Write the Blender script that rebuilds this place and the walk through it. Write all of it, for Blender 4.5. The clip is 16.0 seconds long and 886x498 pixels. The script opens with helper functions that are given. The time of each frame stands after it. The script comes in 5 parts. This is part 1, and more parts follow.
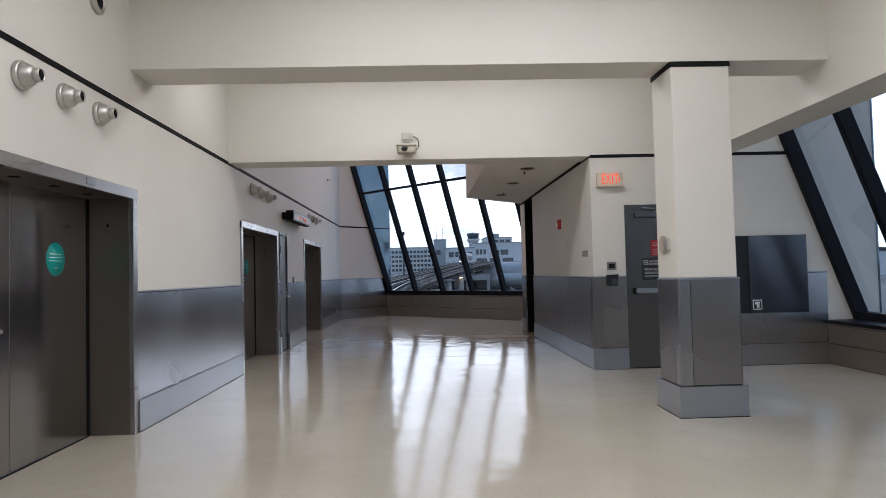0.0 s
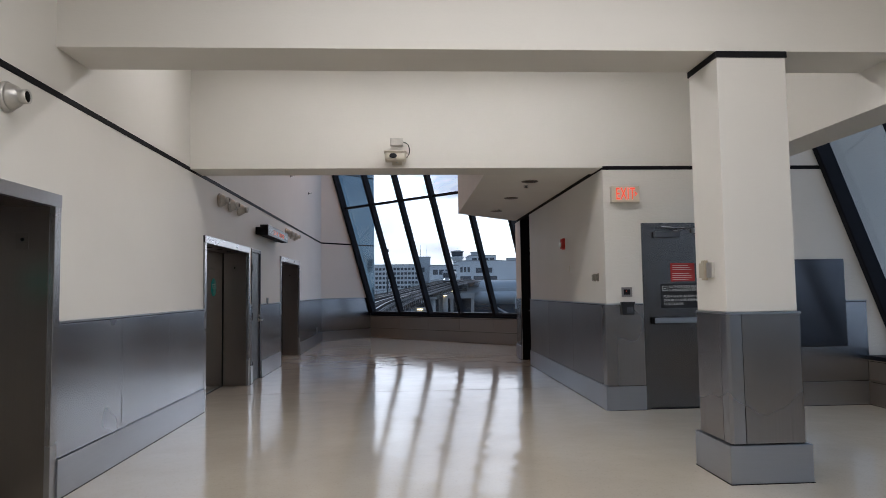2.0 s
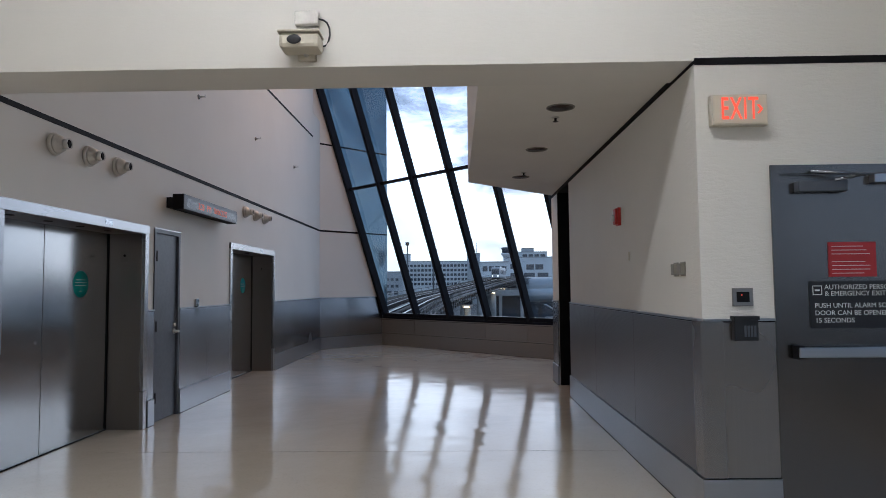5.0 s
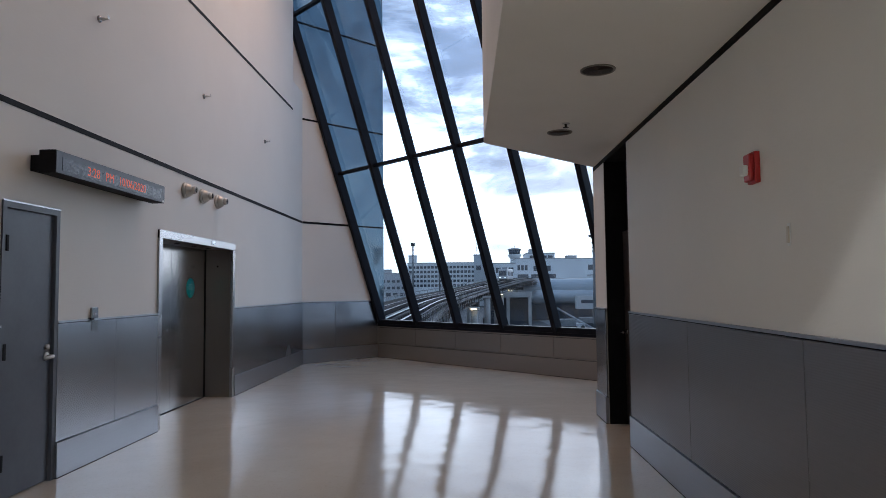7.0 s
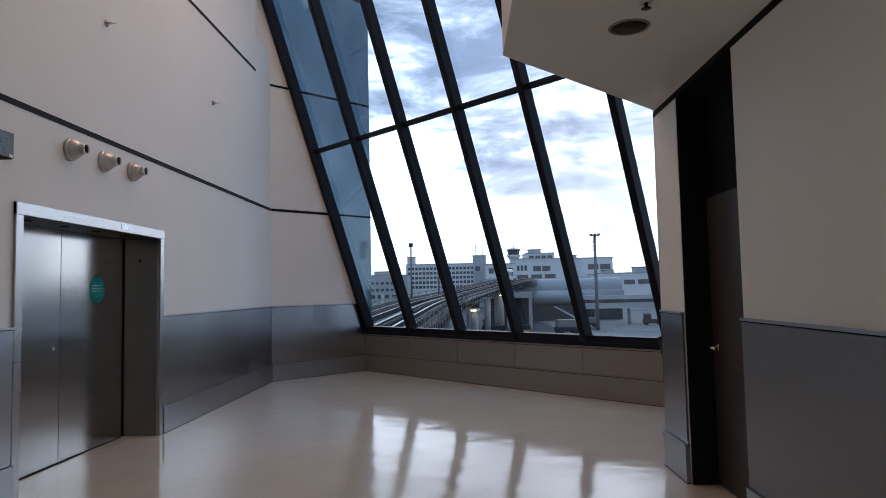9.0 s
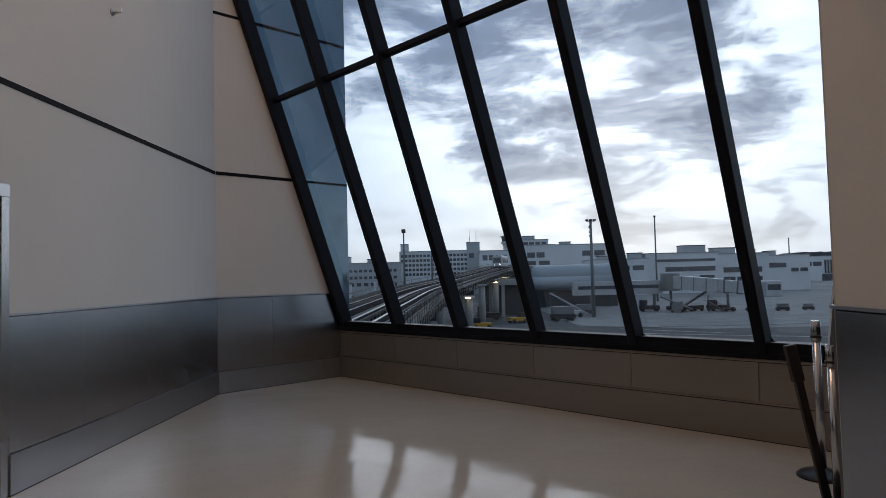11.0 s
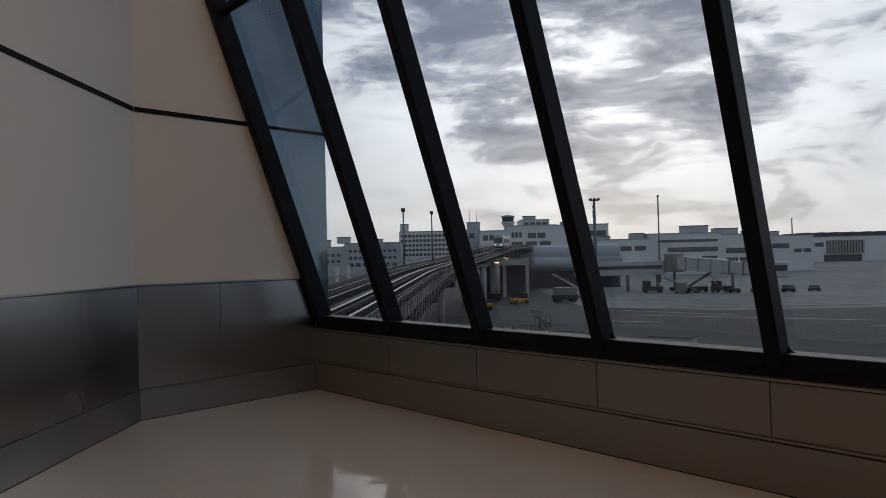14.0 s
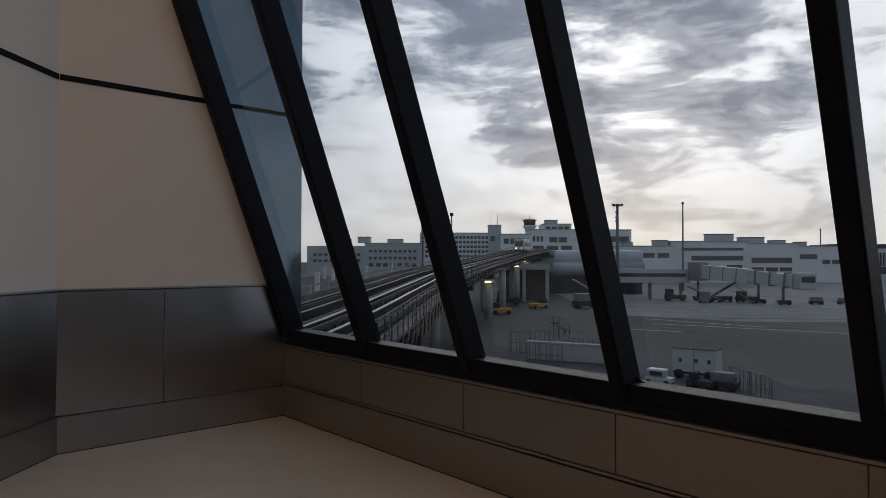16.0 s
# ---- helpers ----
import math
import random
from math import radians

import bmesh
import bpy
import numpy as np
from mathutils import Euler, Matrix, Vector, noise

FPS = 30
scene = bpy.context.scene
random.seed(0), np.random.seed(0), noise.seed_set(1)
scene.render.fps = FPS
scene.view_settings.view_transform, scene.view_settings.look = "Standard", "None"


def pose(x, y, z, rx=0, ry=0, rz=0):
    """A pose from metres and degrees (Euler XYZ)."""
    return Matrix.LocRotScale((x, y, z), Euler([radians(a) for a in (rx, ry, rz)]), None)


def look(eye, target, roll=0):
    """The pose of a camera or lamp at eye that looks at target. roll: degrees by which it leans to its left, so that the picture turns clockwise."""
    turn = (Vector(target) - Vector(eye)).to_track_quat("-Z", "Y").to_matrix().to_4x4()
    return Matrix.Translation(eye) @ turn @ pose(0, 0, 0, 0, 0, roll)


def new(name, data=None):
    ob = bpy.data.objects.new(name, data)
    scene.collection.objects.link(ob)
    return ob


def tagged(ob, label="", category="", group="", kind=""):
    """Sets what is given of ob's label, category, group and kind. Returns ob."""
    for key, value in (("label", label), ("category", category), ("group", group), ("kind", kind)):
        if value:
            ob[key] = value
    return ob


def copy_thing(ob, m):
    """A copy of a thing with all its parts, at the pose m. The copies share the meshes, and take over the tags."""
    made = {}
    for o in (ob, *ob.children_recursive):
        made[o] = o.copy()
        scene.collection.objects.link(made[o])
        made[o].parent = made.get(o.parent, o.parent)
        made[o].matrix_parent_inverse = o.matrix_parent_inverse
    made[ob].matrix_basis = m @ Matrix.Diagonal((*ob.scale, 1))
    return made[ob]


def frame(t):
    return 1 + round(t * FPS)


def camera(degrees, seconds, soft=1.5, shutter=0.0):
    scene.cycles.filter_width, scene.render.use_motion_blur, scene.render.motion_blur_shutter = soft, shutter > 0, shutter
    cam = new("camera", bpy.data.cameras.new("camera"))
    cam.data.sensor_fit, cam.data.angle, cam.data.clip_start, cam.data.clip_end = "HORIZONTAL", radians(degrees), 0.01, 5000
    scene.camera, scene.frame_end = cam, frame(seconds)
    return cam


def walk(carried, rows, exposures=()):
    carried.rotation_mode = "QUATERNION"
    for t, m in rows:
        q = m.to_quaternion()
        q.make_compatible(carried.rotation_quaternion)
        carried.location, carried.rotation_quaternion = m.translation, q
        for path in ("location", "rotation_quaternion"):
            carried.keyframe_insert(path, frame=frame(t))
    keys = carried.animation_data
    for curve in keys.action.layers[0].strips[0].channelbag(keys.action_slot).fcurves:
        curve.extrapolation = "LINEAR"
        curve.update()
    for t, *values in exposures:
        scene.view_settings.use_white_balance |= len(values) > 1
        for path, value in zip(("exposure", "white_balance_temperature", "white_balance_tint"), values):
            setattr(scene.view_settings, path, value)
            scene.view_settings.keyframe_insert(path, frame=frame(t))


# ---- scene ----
cam = camera(68.0, 16.0, 0.9)
PATH = [
    (0, (0.255, 0.743, 1.368), (0.318, 2.74, 1.442), -1.4),
    (0.5, (0.226, 1.028, 1.407), (0.25, 3.025, 1.505), -1.9),
    (1, (0.16, 1.282, 1.41), (0.191, 3.278, 1.537), -1.2),
    (1.5, (0.1, 1.51, 1.434), (0.184, 3.501, 1.599), -1.2),
    (2, (0.183, 1.863, 1.463), (0.296, 3.856, 1.589), -0.8),
    (2.5, (0.355, 2.387, 1.45), (0.362, 4.383, 1.575), -1.7),
    (3, (0.547, 2.966, 1.48), (0.592, 4.962, 1.6), -2.6),
    (3.2, (0.627, 3.242, 1.512), (0.666, 5.238, 1.628), -2.1),
    (5.3, (1.07, 5.859, 1.487), (1.01, 7.855, 1.605), -0.5),
    (5.5, (1.078, 6.105, 1.501), (0.996, 8.101, 1.614), -0.7),
    (6, (1.124, 6.87, 1.523), (1.031, 8.865, 1.609), -0.6),
    (6.5, (1.015, 7.469, 1.499), (0.982, 9.466, 1.598), -1.0),
    (7, (1.003, 8.161, 1.504), (0.941, 10.156, 1.627), -0.6),
    (7.5, (0.932, 8.77, 1.49), (0.895, 10.764, 1.643), -0.9),
    (8, (0.907, 9.52, 1.527), (0.863, 11.514, 1.674), -0.3),
    (8.5, (0.942, 10.038, 1.494), (0.88, 12.032, 1.632), -1.1),
    (11, (0.838, 13.061, 1.452), (0.799, 15.059, 1.54), -1.5),
    (11.5, (0.892, 13.609, 1.449), (0.954, 15.607, 1.532), -2.1),
    (12, (0.973, 14.079, 1.46), (1.01, 16.077, 1.557), -2.2),
    (12.5, (0.947, 14.52, 1.463), (1.0, 16.517, 1.561), -1.5),
    (13, (0.928, 15.0, 1.458), (0.874, 17.0, 1.525), -1.4),
    (13.5, (0.777, 15.3, 1.451), (0.69, 17.297, 1.498), -0.4),
    (14, (0.665, 15.609, 1.454), (0.625, 17.608, 1.482), -1.4),
    (14.5, (0.651, 15.927, 1.46), (0.623, 17.926, 1.498), -1.3),
    (15, (0.701, 16.287, 1.464), (0.721, 18.287, 1.505), -1.8),
    (15.5, (0.79, 16.615, 1.465), (0.815, 18.615, 1.488), -1.6),
    (16, (0.912, 16.79, 1.507), (0.8085, 18.785, 1.541), 0.1),
]


def glide(rows):
    """Poses of the rows (time, eye, target, lean)."""
    return [(row[0], look(row[1], row[2], row[3])) for row in rows]


EXPOSURES = [(0, -0.38, 5800, 15), (1, -0.4, 5850, 15), (2, -0.54, 5850, 15), (3, -0.58, 5850, 15), (5.5, -0.34, 5550, 13), (8.5, -0.26, 5700, 13), (11, -0.92, 6200, 13), (12.5, -1.22, 6650, 14), (16, -1.22, 7100, 17)]
walk(cam, glide(PATH), EXPOSURES)


# ---- world, sun, large lights ----
SUN_AZ, SUN_EL = 14.0, 14.0
world = bpy.data.worlds.new("sky")
scene.world = world
world.use_nodes = True


def build_world():
    nt = world.node_tree
    nt.nodes.clear()
    out = nt.nodes.new("ShaderNodeOutputWorld")
    bg = nt.nodes.new("ShaderNodeBackground")
    sky = nt.nodes.new("ShaderNodeTexSky")
    sky.sky_type = "NISHITA"
    sky.sun_disc = False
    sky.sun_elevation = radians(SUN_EL)
    sky.sun_rotation = radians(SUN_AZ)
    sky.air_density, sky.dust_density, sky.ozone_density = 1.0, 2.0, 2.0
    co = nt.nodes.new("ShaderNodeTexCoord")
    sep = nt.nodes.new("ShaderNodeSeparateXYZ")
    nt.links.new(co.outputs["Generated"], sep.inputs[0])

    def cloud(squash, scale, detail, rough, warp, move):
        mp = nt.nodes.new("ShaderNodeMapping")
        mp.inputs["Scale"].default_value = (1.0, 1.0, squash)
        mp.inputs["Location"].default_value = move
        nt.links.new(co.outputs["Generated"], mp.inputs[0])
        n = nt.nodes.new("ShaderNodeTexNoise")
        for key, v in (("Scale", scale), ("Detail", detail), ("Roughness", rough), ("Distortion", warp)):
            n.inputs[key].default_value = v
        nt.links.new(mp.outputs[0], n.inputs["Vector"])
        return n.outputs[0]

    def sum_of(src, k, base):
        n = nt.nodes.new("ShaderNodeMath"); n.operation = "MULTIPLY_ADD"
        n.inputs[1].default_value = k
        nt.links.new(src, n.inputs[0])
        if isinstance(base, float):
            n.inputs[2].default_value = base
        else:
            nt.links.new(base, n.inputs[2])
        return n.outputs[0]

    # masses, heaps and streaks of the cloud deck, thicker overhead
    masses = cloud(2.1, 2.3, 3.0, 0.5, 0.2, (0.62, 0.1, 0.5))
    heaps = cloud(2.6, 6.5, 12.0, 0.62, 0.35, (0.0, 0.4, 0.2))
    streaks = cloud(7.0, 3.6, 10.0, 0.62, 0.1, (0.7, 0.0, 0.0))
    both = sum_of(masses, 0.40, sum_of(heaps, 0.42, sum_of(streaks, 0.18, 0.0)))
    lift = nt.nodes.new("ShaderNodeMapRange")
    lift.inputs[1].default_value, lift.inputs[2].default_value = 0.05, 0.55
    lift.inputs[3].default_value, lift.inputs[4].default_value = -0.022, 0.05
    nt.links.new(sep.outputs[2], lift.inputs[0])
    thick = sum_of(lift.outputs[0], 1.0, both)
    ramp = nt.nodes.new("ShaderNodeValToRGB")
    e = ramp.color_ramp.elements
    e[0].position, e[1].position = 0.507, 0.60
    e[1].color = (1, 1, 1, 1)
    for p, v in ((0.526, 0.3), (0.55, 0.72)):
        e.new(p).color = (v, v, v, 1)
    nt.links.new(thick, ramp.inputs[0])
    # glow of the hidden sun behind the deck
    dot = nt.nodes.new("ShaderNodeVectorMath"); dot.operation = "DOT_PRODUCT"
    el, az = radians(SUN_EL), radians(SUN_AZ)
    dot.inputs[1].default_value = (math.cos(el) * math.sin(az), math.cos(el) * math.cos(az), math.sin(el))
    nrm = nt.nodes.new("ShaderNodeVectorMath"); nrm.operation = "NORMALIZE"
    nt.links.new(co.outputs["Generated"], nrm.inputs[0])
    nt.links.new(nrm.outputs[0], dot.inputs[0])
    pw = nt.nodes.new("ShaderNodeMapRange")
    pw.inputs[1].default_value, pw.inputs[2].default_value = 0.80, 0.99
    pw.inputs[3].default_value, pw.inputs[4].default_value = 0.0, 1.0
    nt.links.new(dot.outputs["Value"], pw.inputs[0])
    bright = nt.nodes.new("ShaderNodeMix"); bright.data_type = "RGBA"
    bright.inputs[6].default_value = (7.0, 8.8, 10.8, 1)
    bright.inputs[7].default_value = (20.5, 22.6, 24.3, 1)
    nt.links.new(pw.outputs[0], bright.inputs[0])
    dark = nt.nodes.new("ShaderNodeMix"); dark.data_type = "RGBA"
    dark.inputs[6].default_value = (2.6, 3.7, 5.3, 1)
    dark.inputs[7].default_value = (4.1, 5.6, 8.0, 1)
    nt.links.new(pw.outputs[0], dark.inputs[0])
    deck = nt.nodes.new("ShaderNodeMix"); deck.data_type = "RGBA"
    nt.links.new(ramp.outputs[0], deck.inputs[0])
    nt.links.new(bright.outputs[2], deck.inputs[6])
    nt.links.new(dark.outputs[2], deck.inputs[7])
    # softer shading inside the clouds
    body = nt.nodes.new("ShaderNodeMapRange")
    body.inputs[1].default_value, body.inputs[2].default_value = 0.35, 0.65
    body.inputs[3].default_value, body.inputs[4].default_value = 1.14, 0.84
    nt.links.new(heaps, body.inputs[0])
    # pale clear strip along the horizon
    strip = nt.nodes.new("ShaderNodeMapRange")
    strip.inputs[1].default_value, strip.inputs[2].default_value = 0.02, 0.2
    strip.inputs[3].default_value, strip.inputs[4].default_value = 0.8, 0.0
    nt.links.new(sep.outputs[2], strip.inputs[0])
    low = nt.nodes.new("ShaderNodeMix"); low.data_type = "RGBA"
    low.inputs[7].default_value = (14.4, 15.4, 15.7, 1)
    nt.links.new(strip.outputs[0], low.inputs[0])
    nt.links.new(deck.outputs[2], low.inputs[6])
    shade = nt.nodes.new("ShaderNodeVectorMath"); shade.operation = "SCALE"
    nt.links.new(low.outputs[2], shade.inputs[0])
    # an overcast sky brightens towards the zenith
    zen = nt.nodes.new("ShaderNodeMapRange")
    zen.inputs[1].default_value, zen.inputs[2].default_value = 0.5, 0.95
    zen.inputs[3].default_value, zen.inputs[4].default_value = 1.0, 1.9
    nt.links.new(sep.outputs[2], zen.inputs[0])
    gain = nt.nodes.new("ShaderNodeMath"); gain.operation = "MULTIPLY"
    nt.links.new(body.outputs[0], gain.inputs[0])
    nt.links.new(zen.outputs[0], gain.inputs[1])
    nt.links.new(gain.outputs[0], shade.inputs["Scale"])
    # gaps of blue sky
    gap = nt.nodes.new("ShaderNodeMix"); gap.data_type = "RGBA"
    gap.inputs[0].default_value = 0.93
    nt.links.new(sky.outputs[0], gap.inputs[6])
    nt.links.new(shade.outputs[0], gap.inputs[7])
    nt.links.new(gap.outputs[2], bg.inputs[0])
    bg.inputs[1].default_value = 0.11
    nt.links.new(bg.outputs[0], out.inputs[0])


build_world()


def lamp_area(name, m, sx, sy, watts, colour):
    d = bpy.data.lights.new(name, "AREA")
    d.shape, d.size, d.size_y = "RECTANGLE", sx, sy
    d.energy, d.color = watts, colour
    ob = new(name, d)
    ob.matrix_world = m
    return ob


sun = bpy.data.lights.new("sun", "SUN")
sun.energy, sun.angle, sun.color = 0.5, radians(45), (1.0, 0.93, 0.84)
sun_ob = new("sun", sun)
SD = Vector((math.cos(radians(SUN_EL)) * math.sin(radians(SUN_AZ)), math.cos(radians(SUN_EL)) * math.cos(radians(SUN_AZ)), math.sin(radians(SUN_EL))))
sun_ob.matrix_world = look(SD * 100, (0, 0, 0))

WARM = (1.0, 0.935, 0.83)
AMBER = (1.0, 0.60, 0.37)
# ceiling lamps of the lobby, in the three coffers between the beams
lamp_area("lamp_lobby_front", pose(0.9, 4.6, 4.28), 4.0, 2.2, 140, WARM)
lamp_area("lamp_lobby_back", pose(0.9, 1.0, 4.28), 4.0, 2.6, 124, WARM)
lamp_area("lamp_wall_wash", pose(-1.75, 8.45, 4.3), 0.5, 0.5, 8, WARM)
lamp_area("lamp_atrium", pose(-0.4, 17.6, 8.15, 0, 0, 45), 3.0, 3.0, 152, AMBER)
lamp_area("lamp_coffer", pose(0.9, 8.45, 4.28), 4.2, 0.14, 74, WARM)
lamp_area("lamp_side_window", pose(4.73, 7.4, 4.5), 0.14, 3.2, 22, WARM)
# added fill with no fitting, tilted to brighten the upper west wall
lamp_area("lamp_fill_west", look((1.0, 12.2, 8.05), (-2.36, 12.2, 4.6)), 0.5, 2.4, 26, WARM)


# ---- materials ----
def mat(name):
    m = bpy.data.materials.new(name)
    m.use_nodes = True
    nt = m.node_tree
    return m, nt, nt.nodes["Principled BSDF"]


def noise_node(nt, scale, detail=4.0, rough=0.55, stretch=None, space="Object"):
    co = nt.nodes.new("ShaderNodeTexCoord")
    n = nt.nodes.new("ShaderNodeTexNoise")
    n.inputs["Scale"].default_value = scale
    n.inputs["Detail"].default_value = detail
    n.inputs["Roughness"].default_value = rough
    if stretch:
        mp = nt.nodes.new("ShaderNodeMapping")
        mp.inputs["Scale"].default_value = stretch
        nt.links.new(co.outputs[space], mp.inputs[0])
        nt.links.new(mp.outputs[0], n.inputs["Vector"])
    else:
        nt.links.new(co.outputs[space], n.inputs["Vector"])
    return n


def ramp_node(nt, src, stops):
    r = nt.nodes.new("ShaderNodeValToRGB")
    e = r.color_ramp.elements
    while len(e) < len(stops):
        e.new(0.5)
    for k, (p, c) in enumerate(stops):
        e[k].position = p
        e[k].color = (*c, 1) if len(c) == 3 else c
    nt.links.new(src, r.inputs[0])
    return r


def range_node(nt, src, a, b, lo=0.3, hi=0.7):
    r = nt.nodes.new("ShaderNodeMapRange")
    for k, v in zip((1, 2, 3, 4), (lo, hi, a, b)):
        r.inputs[k].default_value = v
    nt.links.new(src, r.inputs[0])
    return r


def bump_node(nt, bsdf, src, strength, distance):
    b = nt.nodes.new("ShaderNodeBump")
    b.inputs["Strength"].default_value = strength
    b.inputs["Distance"].default_value = distance
    nt.links.new(src, b.inputs["Height"])
    nt.links.new(b.outputs[0], bsdf.inputs["Normal"])
    return b


def plain(name, colour, rough=0.5, metal=0.0, vary=0.12, scale=6.0, bump=0.0, coat=0.0, spec=0.5):
    """A surface with patchy tone at two scales."""
    m, nt, b = mat(name)
    a = noise_node(nt, scale, 5)
    c0 = tuple(max(0, v * (1 - vary)) for v in colour)
    c1 = tuple(min(1, v * (1 + vary)) for v in colour)
    r = ramp_node(nt, a.outputs[0], [(0.3, c0), (0.7, c1)])
    nt.links.new(r.outputs[0], b.inputs["Base Color"])
    f = noise_node(nt, scale * 9, 3)
    rr = range_node(nt, f.outputs[0], max(0.02, rough - 0.06), min(1, rough + 0.06))
    nt.links.new(rr.outputs[0], b.inputs["Roughness"])
    b.inputs["Metallic"].default_value = metal
    b.inputs["Coat Weight"].default_value = coat
    b.inputs["Specular IOR Level"].default_value = spec
    if bump:
        bump_node(nt, b, f.outputs[0], bump, 0.004)
    return m


def wall_paint(name, colour, relief=0.12):
    """Trowelled wall covering: fine ripples that run along the wall, faint stains."""
    m, nt, b = mat(name)
    st = noise_node(nt, 0.9, 4)
    r = ramp_node(nt, st.outputs[0], [(0.3, tuple(v * 0.95 for v in colour)), (0.7, colour)])
    nt.links.new(r.outputs[0], b.inputs["Base Color"])
    b.inputs["Roughness"].default_value = 0.62
    rip = noise_node(nt, 16, 4, 0.6, (1, 1, 3.2))
    fine = noise_node(nt, 120, 2)
    add = nt.nodes.new("ShaderNodeMath"); add.operation = "MULTIPLY_ADD"
    add.inputs[1].default_value = 0.25
    nt.links.new(fine.outputs[0], add.inputs[0])
    nt.links.new(rip.outputs[0], add.inputs[2])
    bump_node(nt, b, add.outputs[0], relief, 0.010)
    return m


def brushed(name, colour, rough, grain, smudge=0.025):
    """Stainless steel, brushed along one axis, with handling smudges."""
    m, nt, b = mat(name)
    g = noise_node(nt, 4, 4, 0.6, grain)
    r = ramp_node(nt, g.outputs[0], [(0.3, tuple(v * 0.975 for v in colour)), (0.7, tuple(min(1, v * 1.02) for v in colour))])
    info = nt.nodes.new("ShaderNodeObjectInfo")
    tone = range_node(nt, info.outputs["Random"], 0.95, 1.04, 0, 1)
    mul = nt.nodes.new("ShaderNodeMix"); mul.data_type = "RGBA"; mul.blend_type = "MULTIPLY"
    mul.inputs[0].default_value = 1.0
    nt.links.new(r.outputs[0], mul.inputs[6])
    nt.links.new(tone.outputs[0], mul.inputs[7])
    nt.links.new(mul.outputs[2], b.inputs["Base Color"])
    b.inputs["Metallic"].default_value = 1.0
    s = noise_node(nt, 1.1, 2, 0.4)
    rr = range_node(nt, s.outputs[0], rough - smudge, rough + smudge)
    nt.links.new(rr.outputs[0], b.inputs["Roughness"])
    return m


def terrazzo(name):
    """Polished cream terrazzo with fine chips and worn, duller patches."""
    m, nt, b = mat(name)
    base = noise_node(nt, 0.55, 4)
    r = ramp_node(nt, base.outputs[0], [(0.3, (0.425, 0.385, 0.32)), (0.7, (0.49, 0.45, 0.375))])
    co = nt.nodes.new("ShaderNodeTexCoord")
    v = nt.nodes.new("ShaderNodeTexVoronoi")
    v.inputs["Scale"].default_value = 95
    nt.links.new(co.outputs["Object"], v.inputs["Vector"])
    hsv = nt.nodes.new("ShaderNodeSeparateColor")
    nt.links.new(v.outputs["Color"], hsv.inputs[0])
    chips = ramp_node(nt, hsv.outputs[0], [(0.0, (0.70, 0.68, 0.64)), (0.10, (0.92, 0.91, 0.88)), (0.16, (1, 1, 1)), (0.9, (1, 1, 1)), (1.0, (1.12, 1.1, 1.06))])
    mul = nt.nodes.new("ShaderNodeMix"); mul.data_type = "RGBA"; mul.blend_type = "MULTIPLY"
    mul.inputs[0].default_value = 0.3
    nt.links.new(r.outputs[0], mul.inputs[6])
    nt.links.new(chips.outputs[0], mul.inputs[7])
    nt.links.new(mul.outputs[2], b.inputs["Base Color"])
    w = noise_node(nt, 1.3, 5, 0.6)
    rr = range_node(nt, w.outputs[0], 0.07, 0.14)
    nt.links.new(rr.outputs[0], b.inputs["Roughness"])
    b.inputs["Specular IOR Level"].default_value = 0.36
    b.inputs["Coat Weight"].default_value = 0.03
    b.inputs["Coat Roughness"].default_value = 0.07
    wave = noise_node(nt, 2.6, 2, 0.45)
    bump_node(nt, b, wave.outputs[0], 0.24, 0.022)
    return m


def glass(name, tint, gloss=1.0):
    m = bpy.data.materials.new(name)
    m.use_nodes = True
    nt = m.node_tree
    nt.nodes.clear()
    out = nt.nodes.new("ShaderNodeOutputMaterial")
    tr = nt.nodes.new("ShaderNodeBsdfTransparent")
    tr.inputs[0].default_value = (*tint, 1)
    gl = nt.nodes.new("ShaderNodeBsdfGlossy")
    gl.inputs["Roughness"].default_value = 0.01
    gl.inputs["Color"].default_value = (gloss, gloss, gloss, 1)
    lw = nt.nodes.new("ShaderNodeLayerWeight")
    lw.inputs[0].default_value = 0.5
    p5 = nt.nodes.new("ShaderNodeMath"); p5.operation = "POWER"; p5.inputs[1].default_value = 5.0
    nt.links.new(lw.outputs["Facing"], p5.inputs[0])
    fr = nt.nodes.new("ShaderNodeMath"); fr.operation = "MULTIPLY_ADD"
    fr.inputs[1].default_value, fr.inputs[2].default_value = 0.9, 0.035
    nt.links.new(p5.outputs[0], fr.inputs[0])
    mx = nt.nodes.new("ShaderNodeMixShader")
    nt.links.new(fr.outputs[0], mx.inputs[0])
    nt.links.new(tr.outputs[0], mx.inputs[1])
    nt.links.new(gl.outputs[0], mx.inputs[2])
    nt.links.new(mx.outputs[0], out.inputs[0])
    return m


def glow(name, colour, strength):
    m, nt, b = mat(name)
    b.inputs["Base Color"].default_value = (*colour, 1)
    b.inputs["Emission Color"].default_value = (*colour, 1)
    b.inputs["Emission Strength"].default_value = strength
    return m


